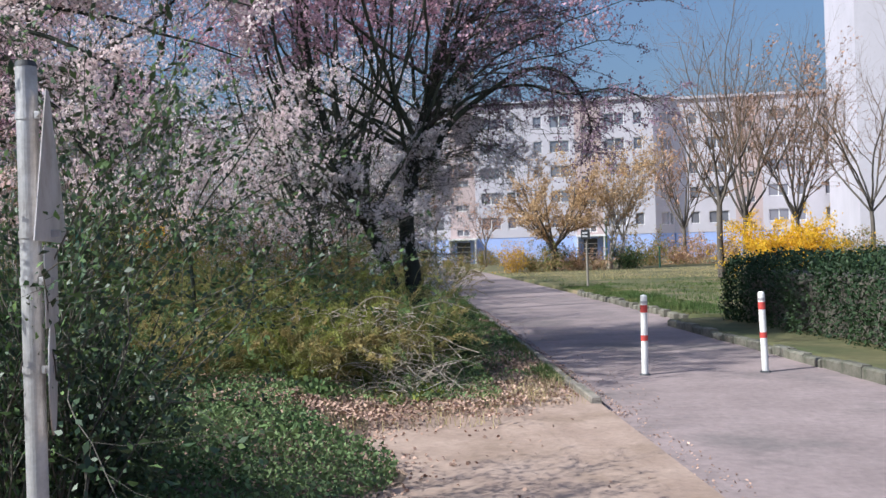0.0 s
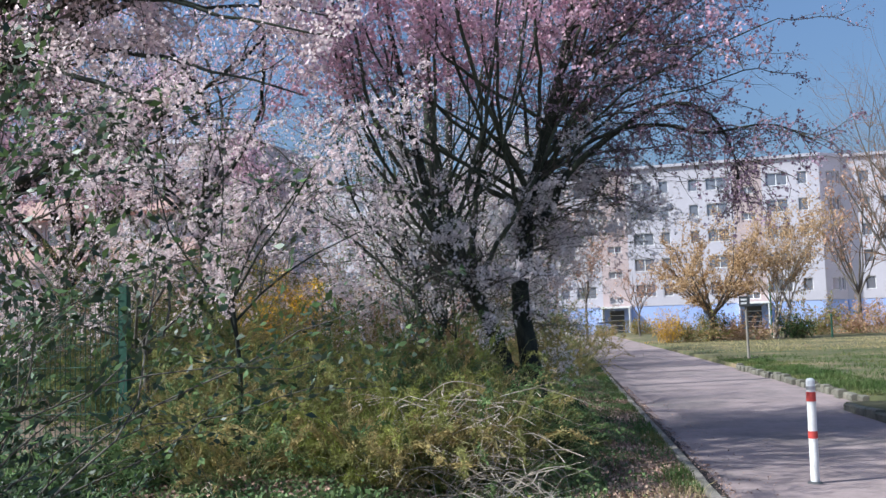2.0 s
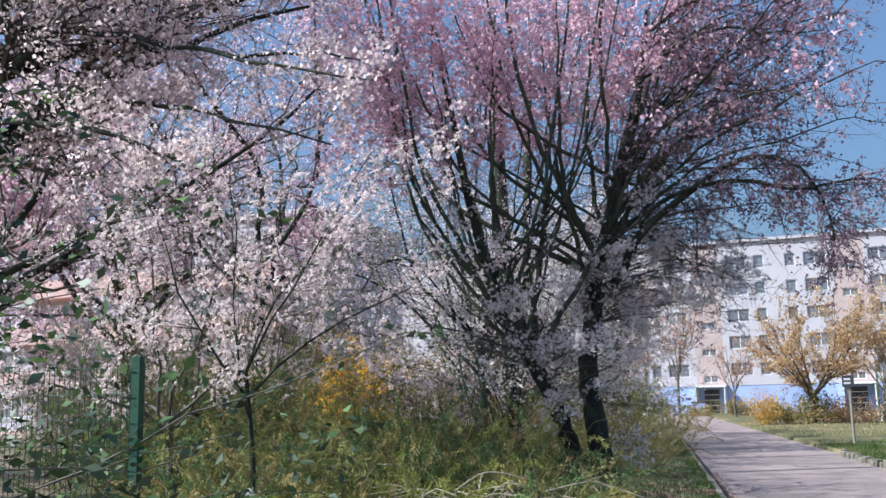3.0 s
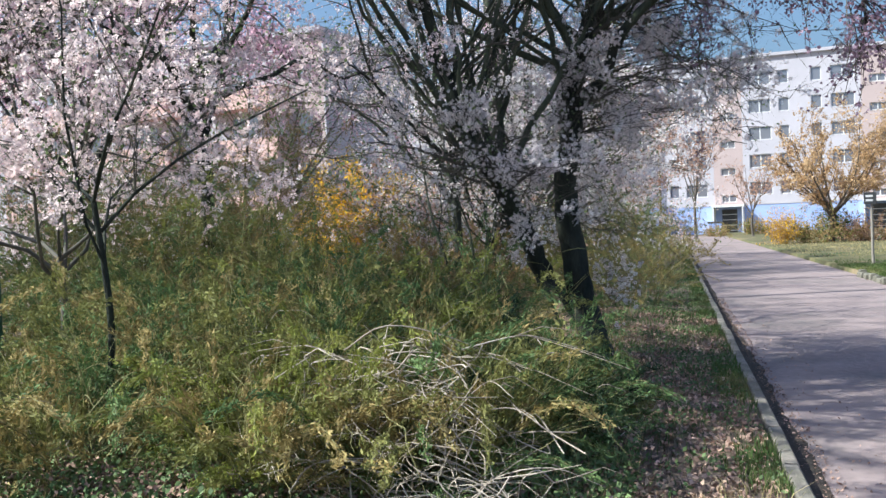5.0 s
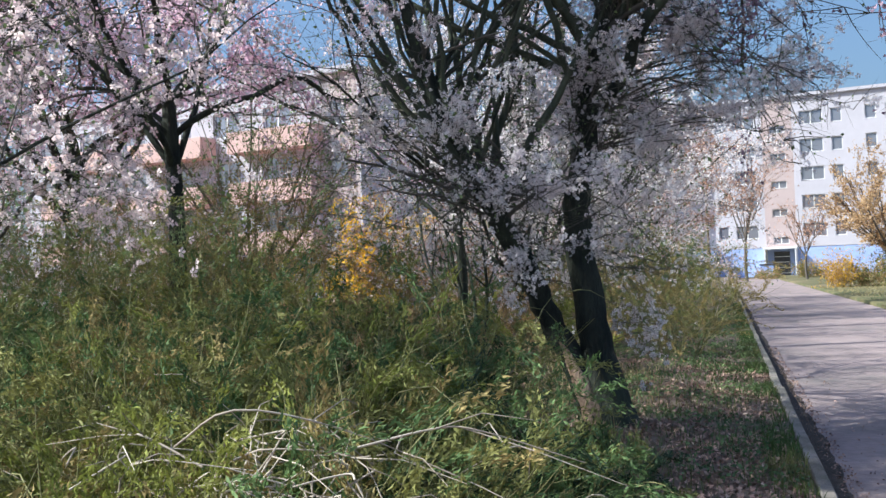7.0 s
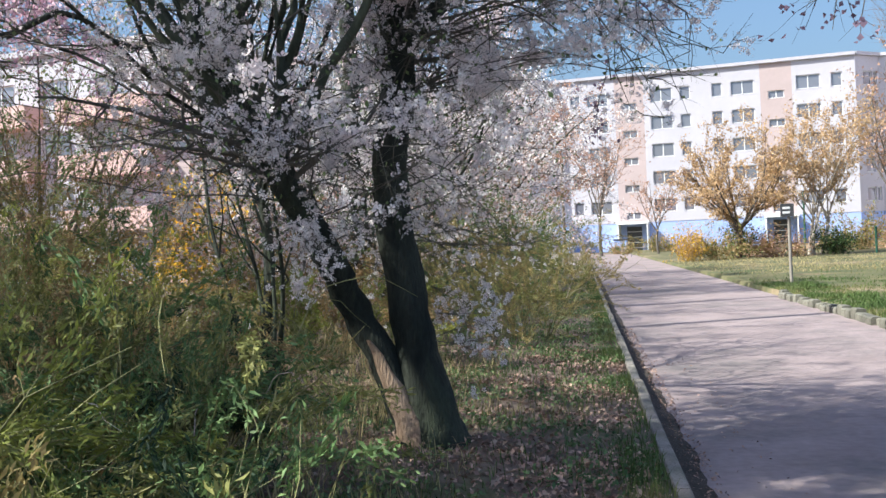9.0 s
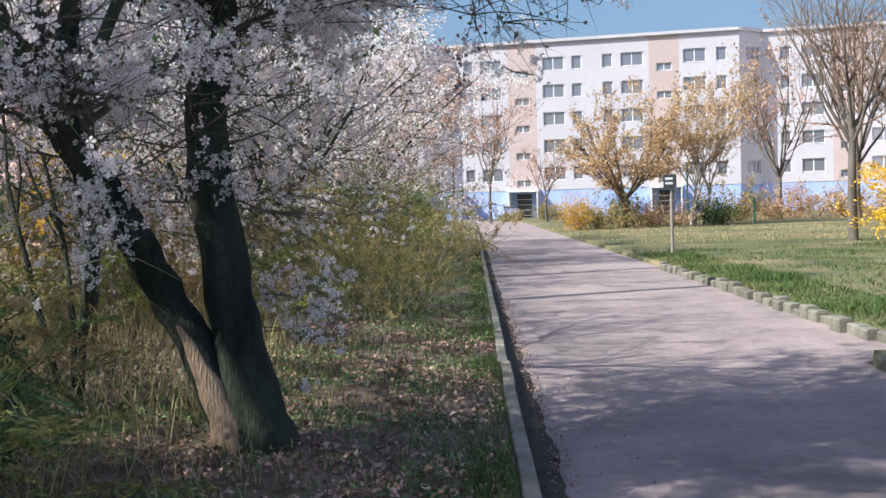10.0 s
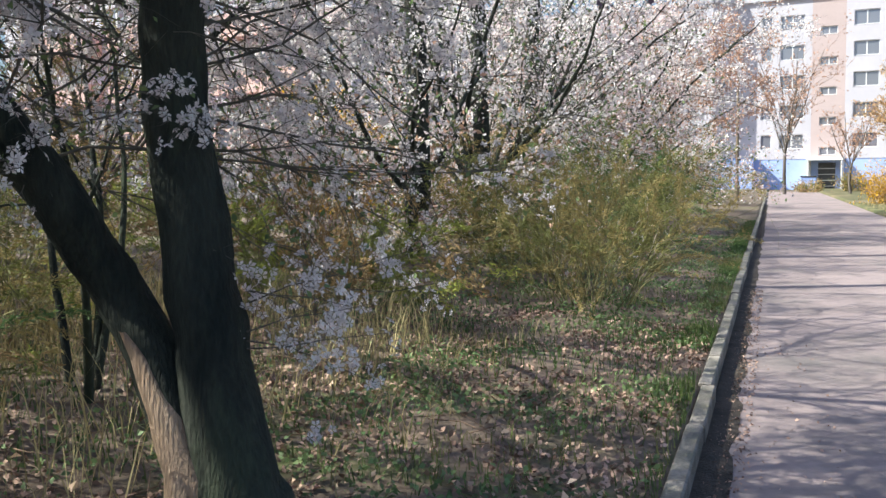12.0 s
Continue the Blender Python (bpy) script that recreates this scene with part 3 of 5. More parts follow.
def tower():
    house = thing("tower_block", (48, 90, 0), "tall white slab tower block without windows on its end wall", "building")
    zs = [4.2 + 2.8 * i for i in range(12)]
    facade(house, (38.2, 81), (50.2, 77), [(6.0, 1.0, 1.35, [])], 1.0, 38, 22, M_WALL, M_PLINTH)
    facade(house, (50.3, 77.0), (66, 76), [(3.0, 2.2, 1.35, zs), (8.0, 2.2, 1.35, zs), (13.0, 1.0, 1.35, zs)], 1.0, 38, 22, M_WALL, M_PLINTH)


tower()


def peach_house():
    house = thing("balcony_house", (-30, 56, 0), "white and peach apartment house with balconies behind the trees", "building")
    zs = [1.9, 4.8, 7.6, 10.4]
    facade(house, (-44, 58), (-18.6, 53), [(2.5 + 3.6 * i, 1.9, 1.4, zs) for i in range(7)], 0.4, 12.4, 10, M_WALL, M_PEACH, [(24.0, 25.8)])
    m = house.matrix_basis.inverted() @ Matrix.Translation((-44, 58, 0)) @ Matrix.Rotation(math.atan2(-5, 25.4), 4, "Z")
    for i in range(3):
        for z in (3.1, 5.9, 8.7):
            bm = bmesh.new()
            u = 3.0 + i * 7.5
            box(bm, u, -1.3, z, u + 5.6, -1.2, z + 1.0, 0.02)
            box(bm, u, -1.198, z, u + 0.08, -0.003, z + 1.0)
            box(bm, u + 5.52, -1.198, z, u + 5.6, -0.003, z + 1.0)
            box(bm, u, -1.32, z - 0.16, u + 5.6, -0.003, z - 0.002)
            part("balcony", bm, M_PEACH, house, "peach balcony parapet").matrix_local = m


peach_house()


# ---- street furniture ----
def bollard(x, y, lean, turn):
    t = thing("bollard", (x, y, 0), "white steel bollard with two red bands on the path", "bollard", "bollards across the path")
    t.rotation_euler = (radians(lean), radians(lean * 0.7), radians(turn))
    bm = bmesh.new()
    r = 0.039
    prof = [(0, r), (0.60, r), (0.905, r), (0.925, r * 0.9), (0.935, r * 0.55), (0.938, 0.001)]
    rings = []
    for z, q in prof:
        rings.append([bm.verts.new((q * math.cos(a), q * math.sin(a), z)) for a in [i * math.tau / 20 for i in range(20)]])
    for p, q in zip(rings, rings[1:]):
        for i in range(20):
            bm.faces.new((p[i], p[(i + 1) % 20], q[(i + 1) % 20], q[i]))
    part("post", bm, M_WHITE_PAINT, t, smooth=True)
    for z0, z1 in ((0.40, 0.465), (0.73, 0.815)):
        bm = bmesh.new()
        rod(bm, (0, 0, z0), (0, 0, z1), r + 0.0025, sides=20)
        part("red_band", bm, M_RED_PAINT, t, "faded red reflective band")
    bm = bmesh.new()
    rod(bm, (0, 0, 0.835), (0, 0, 0.865), r + 0.0035, sides=20)
    part("collar", bm, M_ZINC, t)
    bm = bmesh.new()
    rod(bm, (0, 0, 0.0), (0, 0, 0.018), r + 0.03, r + 0.012, sides=20)
    part("socket", bm, M_DARK, t)


bollard(1.0, 10.92, 0.6, 0)
bollard(2.38, 10.80, -1.4, 60)


def sign_pole():
    x, y = -3.125, 3.5
    z0 = ground_z(x, y) - 0.2
    t = thing("sign_pole", (x, y, z0), "galvanised sign pole with three plates seen edge-on", "sign")
    bm = bmesh.new()
    rod(bm, (0, 0, 0), (0, 0, 2.16), 0.038, sides=24)
    part("pole", bm, M_ZINC, t, smooth=False)
    bm = bmesh.new()
    rod(bm, (0, 0, 2.16), (0, 0, 2.18), 0.040, 0.034, sides=24)
    part("cap", bm, M_DARK, t)

    def plate(outline, turn, at, label):
        bm = bmesh.new()
        f = bm.faces.new([bm.verts.new((u, 0, w)) for u, w in outline])
        r = bmesh.ops.extrude_face_region(bm, geom=[f])
        for v in r["geom"]:
            if isinstance(v, bmesh.types.BMVert):
                v.co.y += 0.004
        bmesh.ops.recalc_face_normals(bm, faces=bm.faces)
        o = part("sign_plate", bm, M_SIGN_BACK, t, label)
        o.matrix_local = pose(*at, 0, 0, turn)
        return o

    # plates face along the road, so the camera sees them edge-on from behind
    tri = [(-0.02, 1.52), (0.60, 1.52), (0.66, 1.56), (0.34, 2.07), (0.28, 2.07)]
    plate([(u - 0.31, w) for u, w in tri], 101, (0.082, -0.02, 0), "triangular metal sign plate seen from behind")
    plate([(-0.22, 1.22), (0.22, 1.22), (0.22, 1.50), (-0.22, 1.50)], 104.5, (0.072, 0.0, 0), "rusty rectangular supplementary plate")
    disc = [(0.21 * math.cos(a), 1.03 + 0.21 * math.sin(a)) for a in [i * math.tau / 28 for i in range(28)]]
    plate(disc, 106.5, (0.068, 0.0, 0), "round metal sign plate seen from behind")
    for z, reach in ((1.98, 0.055), (1.55, 0.118), (1.38, 0.095), (1.06, 0.080)):
        bm = bmesh.new()
        rod(bm, (0, 0, z - 0.014), (0, 0, z + 0.014), 0.0415, sides=24)
        box(bm, 0.036, -0.030, z - 0.014, reach, -0.024, z + 0.014, 0.002)
        rod(bm, (0.047, -0.040, z), (0.047, -0.012, z), 0.007, sides=8)
        part("clamp", bm, M_ZINC, t)


sign_pole()


def lawn_post():
    t = thing("lawn_post", (4.9, 34.15, ground_z(4.9, 34.15)), "weathered post with a small dark plate on the lawn", "post")
    bm = bmesh.new()
    rod(bm, (0, 0, 0), (0, 0, 1.98), 0.042, 0.04, sides=10)
    part("post", bm, M_POST, t)
    bm = bmesh.new()
    box(bm, -0.22, -0.075, 1.72, 0.12, -0.052, 2.06, 0.005)
    part("plate", bm, M_DARK, t)
    for i in range(2):
        bm = bmesh.new()
        box(bm, -0.17, -0.081, 1.80 + i * 0.12, 0.02, -0.0755, 1.86 + i * 0.12)
        part("text_bar", bm, M_FRAME, t)


lawn_post()


def street_lamp(x, y, h):
    t = thing("street_lamp", (x, y, 0.05), "tall grey street lamp post beside the path", "street lamp")
    bm = bmesh.new()
    rod(bm, (0, 0, 0), (0, 0, 1.1), 0.11, 0.11, 14)
    rod(bm, (0, 0, 1.1), (0, 0, h), 0.08, 0.055, 14)
    part("pole", bm, M_WOOD, t)
    bm = bmesh.new()
    rod(bm, (0, 0, h), (0.0, 0, h + 0.12), 0.07, 0.22, 16)
    rod(bm, (0, 0, h + 0.12), (0.0, 0, h + 0.26), 0.24, 0.05, 16)
    part("lamp_head", bm, M_LAMP, t)


street_lamp(-1.3, 60.0, 7.5)


def small_post(x, y, h):
    t = thing("green_post", (x, y, ground_z(x, y)), "short green painted post on the lawn", "post")
    bm = bmesh.new()
    rod(bm, (0, 0, 0), (0, 0, h), 0.06, 0.06, 12)
    rod(bm, (0, 0, h), (0, 0, h + 0.06), 0.085, 0.03, 12)
    part("post", bm, M_FENCE, t)


small_post(14.5, 59.5, 1.3)
small_post(13.4, 70.0, 3.6)


def fence():
    z = 0.1
    for i in range(3):
        x1 = -5.27 - 2.5 * i
        t = thing("mesh_fence", (x1, 10.43 - 0.25 * i, z), "dark green welded mesh fence panel on a square post", "fence", "fence panels")
        bm = bmesh.new()
        box(bm, -0.045, -0.045, -0.1, 0.045, 0.045, 1.88, 0.006)
        part("post", bm, M_FENCE, t)
        bm = bmesh.new()
        rod(bm, (0, 0, 1.88), (0, 0, 1.90), 0.05, 0.03, 8)
        part("cap", bm, M_DARK, t)
        for k in range(49):
            o = new("upright_wire", V_WIRE)
            o.parent, o.location = t, (-0.06 - k * 0.05, -0.052, 0)
        for k in range(9):
            for d in (-0.060, -0.044):
                o = new("cross_wire", H_WIRE)
                o.parent, o.location = t, (0, d, 0.06 + k * 0.215)


V_WIRE = tubes("upright_wire", [([(0, 0, 0.03), (0, 0, 1.8)], [0.004, 0.004])], 5)
H_WIRE = tubes("cross_wire", [([(-0.02, 0, 0), (-2.48, 0, 0)], [0.004, 0.004])], 5)
V_WIRE.materials.append(M_FENCE)
H_WIRE.materials.append(M_FENCE)
fence()


def bin_box():
    t = thing("blue_bin", (3.2, 97.2, 0.0), "small dark blue waste container beside the building", "container")
    bm = bmesh.new()
    box(bm, -0.6, -0.4, 0.05, 0.6, 0.4, 1.2, 0.05)
    part("body", bm, M_PLINTH, t)
    bm = bmesh.new()
    box(bm, -0.64, -0.44, 1.202, 0.64, 0.44, 1.32, 0.04)
    part("lid", bm, M_DARK, t)


bin_box()


# ---- main blossom tree beside the path ----
SPEC_LIMB = dict(step=(0.20, 0.14, 0.10), wander=(0.14, 0.18, 0.22), up=(0.0, 0.015, 0.02), kids=(9, 7, 0), bare=(0.12, 0.15, 0), spread=(0.85, 0.8, 0), ratio=(0.42, 0.42, 0), tip=0.25)


def crown(t, P, material, size, rng, name="blossom", per=3, spread=0.02, slim=0.85, label=""):
    Q = clumped(rng, P, per, spread)
    tagged(put(name, leaves(name, Q, size, rng, slim, 0.0, 0.45), material, t, label), kind="stuff")


def plum_tree():
    bx, by = -1.52, 14.42
    bz = ground_z(bx, by) - 0.04
    t = thing("plum_tree", (bx, by, bz), "twin-trunked ornamental plum tree in white and pink blossom", "tree")
    rnd, rng = random.Random(7), np.random.default_rng(7)
    loc = lambda p: Vector((p[0] - bx, p[1] - by, p[2] - bz))
    out = []

    def limb(line, radii, n=14, level=0):
        pts, rad = bend([loc(p) for p in line], radii, n)
        pts = [p + Vector((rnd.gauss(0, 0.008), rnd.gauss(0, 0.008), 0)) for p in pts]
        out.append((level, pts, rad))
        return pts, rad

    right = limb([(-1.42, 14.38, 0.10), (-1.50, 14.40, 0.40), (-1.58, 14.41, 0.80), (-1.64, 14.42, 1.20), (-1.71, 14.42, 1.60), (-1.70, 14.40, 2.05), (-1.62, 14.36, 2.50), (-1.60, 14.3, 2.95), (-1.40, 14.2, 3.5), (-1.2, 14.1, 4.3), (-0.95, 14.1, 5.2), (-0.8, 14.2, 6.2)],
                 [0.185, 0.150, 0.135, 0.128, 0.118, 0.112, 0.108, 0.10, 0.085, 0.068, 0.05, 0.02], 34)
    left = limb([(-1.56, 14.38, 0.15), (-1.70, 14.39, 0.50), (-1.84, 14.39, 0.82), (-1.98, 14.34, 1.12), (-2.07, 14.14, 1.45), (-2.17, 13.98, 1.70), (-2.33, 13.84, 2.06), (-2.50, 13.74, 2.4), (-2.70, 13.7, 2.85), (-2.90, 13.7, 3.6), (-3.1, 13.7, 4.6), (-3.3, 13.7, 5.8)],
                [0.13, 0.105, 0.10, 0.098, 0.094, 0.09, 0.086, 0.08, 0.07, 0.055, 0.04, 0.015], 34)
    # root flare
    for a in (0.3, 1.5, 2.7, 3.9, 5.2):
        p = (bx + 0.05, by - 0.02)
        limb([(p[0] + 0.02 * math.cos(a), p[1] + 0.02 * math.sin(a), 0.55), (p[0] + 0.10 * math.cos(a), p[1] + 0.10 * math.sin(a), 0.28), (p[0] + 0.26 * math.cos(a), p[1] + 0.26 * math.sin(a), 0.12)], [0.05, 0.08, 0.03], 6)
    # many upright stems
    mains = [right, left]
    for i in range(42):
        src = left if i % 3 else right
        k = rnd.randint(17, 25) if src is left else rnd.randint(19, 27)
        p = src[0][k]
        f = i / 41
        tx = (-4.5 + 4.1 * f) - bx
        ty = rnd.uniform(12.3, 15.6) - by
        h = rnd.uniform(5.2, 7.6)
        mid = Vector((p.x * 0.35 + tx * 0.65 - 0.1, p.y * 0.4 + ty * 0.6, p.z + (h - p.z) * 0.42))
        r0 = src[1][k] * rnd.uniform(0.2, 0.42)
        pts, rad = bend([p, mid, (tx, ty, h)], [r0, r0 * 0.65, 0.008], 14)
        pts = [pts[0]] + [q + Vector((rnd.gauss(0, 0.02), rnd.gauss(0, 0.02), 0)) for q in pts[1:]]
        put("stem", tubes("stem", [(pts, rad)], 8), M_STEM_BARK, t, smooth=True)
        mains.append((pts, rad))
    # the arching branch over the path, and its companion
    arch = limb([(-1.60, 14.32, 2.70), (-1.28, 14.1, 2.95), (-1.06, 13.9, 3.35), (-0.50, 13.7, 3.78), (0.06, 13.5, 4.08), (0.55, 13.4, 4.02), (0.85, 13.4, 3.65), (0.95, 13.4, 3.2), (0.90, 13.38, 2.85)], [0.055, 0.05, 0.045, 0.038, 0.030, 0.022, 0.015, 0.009, 0.005], 24)
    arch2 = limb([(-1.10, 13.95, 3.2), (-0.9, 13.8, 3.65), (-0.35, 13.6, 3.85), (0.15, 13.5, 3.85), (0.6, 13.4, 3.7), (1.3, 13.3, 3.75), (1.8, 13.3, 3.55)], [0.028, 0.026, 0.022, 0.020, 0.016, 0.011, 0.006], 20)
    twig_spec = dict(step=(0.14, 0.09), wander=(0.2, 0.25), up=(0.0, 0.0), kids=(4, 0), bare=(0.2, 0), spread=(0.8, 0), ratio=(0.45, 0), tip=0.3)
    low, high, dark = [], [], []
    drop = dict(twig_spec, up=(-0.10, -0.05))
    for src, n in ((arch, 48), (arch2, 44)):
        for i in range(n):
            k = rnd.randint(8, len(src[0]) - 1)
            o = []
            grow(rnd, o, src[0][k], (rnd.gauss(0.35, 0.5), rnd.gauss(0, 0.6), rnd.gauss(-0.15, 0.55)), rnd.uniform(0.4, 1.1), 0.007, 0, drop)
            dark += o
    for i in range(16):
        o = []
        grow(rnd, o, arch[0][rnd.randint(15, 24)], (rnd.gauss(0, 0.35), rnd.gauss(-0.1, 0.35), -1.0), rnd.uniform(0.35, 0.7), 0.005, 0, drop)
        dark += o
    # upper crown twigs
    for pts, rad in mains:
        for i in range(13):
            k = rnd.randint(len(pts) // 2, len(pts) - 1)
            o = []
            outward = Vector((pts[k].x + 0.6, pts[k].y, 0))
            grow(rnd, o, pts[k], (outward.x * 0.35 + rnd.gauss(0, 0.6), outward.y * 0.35 + rnd.gauss(0, 0.6), rnd.uniform(0.1, 0.9)), rnd.uniform(0.6, 1.5), max(0.006, rad[k] * 0.4), 0, dict(twig_spec, kids=(7, 0)))
            (dark if pts[k].x > 1.9 else high).extend(o)
    for i in range(22):
        o = []
        grow(rnd, o, right[0][rnd.randint(24, 33)], (rnd.uniform(0.5, 1.0), rnd.gauss(-0.1, 0.5), rnd.uniform(0.15, 0.9)), rnd.uniform(1.7, 3.2), 0.020, 0, dict(SPEC_LIMB, kids=(7, 5, 0)))
        (dark if i % 2 else high).extend(o)
    # lower, spreading branches in white flower
    for i in range(46):
        src = right if i % 2 else left
        k = rnd.randint(12, 25)
        a = rnd.uniform(-0.9, 2.2) if i % 4 else rnd.uniform(0, math.tau)
        over_path = math.cos(a) > 0.75
        if over_path:
            k = max(k, 18)
        o = []
        grow(rnd, o, src[0][k], (math.cos(a), math.sin(a), rnd.uniform(0.25, 0.7) if over_path else rnd.uniform(-0.05, 0.55)), rnd.uniform(0.9, 1.7) if over_path else rnd.uniform(1.2, 2.5), 0.010, 0, dict(SPEC_LIMB, kids=(8, 5, 0), up=(-0.035, -0.02, -0.01)))
        low += o
    for i in range(20):
        src = right if i % 3 else left
        a = rnd.uniform(0.55, 2.0)
        ln = rnd.uniform(1.6, 2.9)
        if math.cos(a) > 0.1:
            ln = min(ln, 1.35 / math.cos(a))
        o = []
        grow(rnd, o, src[0][rnd.randint(13, 21)], (math.cos(a), math.sin(a), rnd.uniform(0.1, 0.5)), ln, 0.010, 0, dict(SPEC_LIMB, kids=(8, 5, 0), up=(-0.06, -0.03, -0.01)))
        low += o
    for i in range(18):
        a = rnd.uniform(-0.5, 1.3)
        o = []
        grow(rnd, o, right[0][rnd.randint(20, 28)], (math.cos(a), math.sin(a), rnd.uniform(0.0, 0.5)), rnd.uniform(1.1, 1.8), 0.011, 0, dict(SPEC_LIMB, kids=(8, 5, 0), up=(-0.07, -0.03, -0.02)))
        low += o
    for i in range(10):
        a = rnd.uniform(0.7, 1.8)
        o = []
        grow(rnd, o, right[0][rnd.randint(15, 22)], (math.cos(a), math.sin(a), rnd.uniform(-0.1, 0.3)), rnd.uniform(1.5, 2.4), 0.010, 0, dict(SPEC_LIMB, kids=(8, 5, 0), up=(-0.08, -0.04, -0.02)))
        low += o
    for i in range(26):
        src = right if i % 2 else left
        a = rnd.uniform(-2.6, -0.5)
        o = []
        grow(rnd, o, src[0][rnd.randint(18, 28)], (math.cos(a), math.sin(a), rnd.uniform(0.1, 0.7)), rnd.uniform(0.5, 1.1), 0.010, 0, dict(SPEC_LIMB, kids=(7, 4, 0), up=(-0.03, -0.02, -0.01)))
        low += o
    for i in range(18):
        k = rnd.randint(19, 26)
        p = right[0][k]
        e = loc((rnd.uniform(-0.3, 0.65), rnd.uniform(13.7, 17.0), rnd.uniform(2.35, 3.5)))
        pts, rad = bend([p, p * 0.5 + e * 0.5 + Vector((0, 0, 0.3)), e], [0.014, 0.010, 0.004], 12)
        low.append((0, pts, rad))
        for j in range(9):
            grow(rnd, low, pts[rnd.randint(3, 12)], (rnd.gauss(0.2, 0.6), rnd.gauss(0.2, 0.6), rnd.gauss(0, 0.4)), rnd.uniform(0.3, 0.75), 0.007, 1, dict(SPEC_LIMB, kids=(8, 5, 0), up=(-0.05, -0.03, -0.02)))
    # sprays of flowers that hang before and between the trunks
    front = []
    for i in range(40):
        src = right if i % 5 < 2 else left
        k = rnd.randint(13, 24)
        a = rnd.uniform(-2.5, -0.4)
        o = []
        grow(rnd, o, src[0][k], (math.cos(a) * 0.8, math.sin(a) * 0.8, rnd.uniform(-0.1, 0.5)), rnd.uniform(0.45, 0.95), 0.008, 0, dict(SPEC_LIMB, kids=(7, 4, 0), up=(-0.16, -0.10, -0.06)))
        front += o
    # long limbs on the path side of the crown
    for i in range(16):
        k = rnd.randint(21, 31)
        p = right[0][k]
        e = loc((rnd.uniform(0.3, 1.9), rnd.uniform(12.9, 15.2), rnd.uniform(4.2, 6.3)))
        pts, rad = bend([p, p * 0.55 + e * 0.45 + Vector((-0.15, 0, 0.35)), e], [0.026, 0.017, 0.006], 14)
        pts = [pts[0]] + [w + Vector((rnd.gauss(0, 0.03), rnd.gauss(0, 0.03), rnd.gauss(0, 0.02))) for w in pts[1:]]
        put("stem", tubes("stem", [(pts, rad)], 6), M_STEM_BARK, t, smooth=True)
        for j in range(13):
            m = rnd.randint(5, 14)
            o = []
            grow(rnd, o, pts[m], (rnd.gauss(0.5, 0.5), rnd.gauss(0, 0.6), rnd.gauss(0.2, 0.55)), rnd.uniform(0.5, 1.2), 0.007, 0, dict(twig_spec, kids=(5, 0)))
            (dark if j % 3 else high).extend(o)
    # a few shoots with flowers close to the ground
    shoots = []
    for i in range(6):
        o = []
        grow(rnd, o, loc((-1.46, 14.44, rnd.uniform(0.8, 1.1))), (rnd.uniform(0.7, 1.0), rnd.uniform(-0.2, 0.3), rnd.uniform(-0.1, 0.2)), rnd.uniform(0.4, 0.7), 0.005, 0, dict(twig_spec, kids=(4, 0), up=(-0.09, -0.03)))
        shoots += o

    def clear_of_path(lines):
        """Twigs end before they hang low over the path."""
        kept = []
        for lv, pts, rad in lines:
            k = 0
            while k < len(pts) and not (pts[k].y + by < 14.3 and pts[k].z + bz < 1.5) and not (pts[k].x + bx > -0.08 - 0.45 * (pts[k].z + bz < 1.3) and pts[k].z + bz < 2.0):
                k += 1
            if k > 2:
                kept.append((lv, pts[:k], rad[:k]))
        return kept

    front = [f for f in front if min(p.z for p in f[1]) + bz > 0.75]
    low = clear_of_path(low) + front + shoots
    stems(t, out, 1, M_BARK, M_TWIG, (20, 4))
    tagged(put("branchwork", tubes("branchwork", [(p, r) for _, p, r in dark] + [(p, [0.62 * q for q in r]) for _, p, r in low] + [(p, [0.6 * q for q in r]) for _, p, r in high], 4), M_TWIG, t), kind="stuff")
    # bare patch where the bark has come away, from the fork down
    V, F, m = [], [], 9
    rows = [(p, r) for p, r in zip(*left) if 0.10 < p.z + bz < 0.92]
    for j, (p, r) in enumerate(rows):
        f = j / (len(rows) - 1)
        mid = -1.55 - 0.1 * f
        wide = 1.15 * (1 - 0.9 * f * f) + 0.10 * math.sin(j * 2.1) * (1 - f)
        for i in range(m):
            a = mid + wide * (2 * i / (m - 1) - 1)
            q = r + 0.004 + rnd.uniform(0, 0.006) - (0.012 if i in (0, m - 1) else 0)
            V.append((p.x + math.cos(a) * q, p.y + math.sin(a) * q, p.z))
    for j in range(len(rows) - 1):
        for i in range(m - 1):
            F.append((j * m + i, j * m + i + 1, (j + 1) * m + i + 1, (j + 1) * m + i))
    put("peeled_bark", quads("peeled_bark", V, F), M_BARK_PALE, t, "pale tan patch of peeled bark")
    P = along(rng, low, 1, 11500, 0.012)
    P = np.concatenate([P[patchy(P, 5.5, 0.38, 4)], along(rng, front, 1, 230, 0.015), along(rng, shoots, 0, 60, 0.02)])
    P = P[(P[:, 2] + bz > 1.95) | (rng.uniform(0, 1, len(P)) < 0.45)]
    Q = clumped(rng, P, 4, 0.026)
    tagged(put("white_blossom", flowers("white_blossom", Q, 0.021, rng), M_WHITE, t, "white five-petalled blossoms"), kind="stuff")
    tagged(put("young_foliage", leaves("young_foliage", along(rng, low, 1, 3200, 0.03), 0.034, rng, 0.55), M_YOUNG, t), kind="stuff")
    P = along(rng, high, 0, 5200, 0.03)
    P = P[rng.uniform(4.3, 5.7, len(P)) < P[:, 2] + bz + 0.12 * np.maximum(0, -P[:, 0]) ** 2 * 0.5 + 0.25]
    crown(t, P, M_PINK, 0.054, rng, "pink_blossom", 7, 0.045, label="dense pink blossoms in the upper crown")
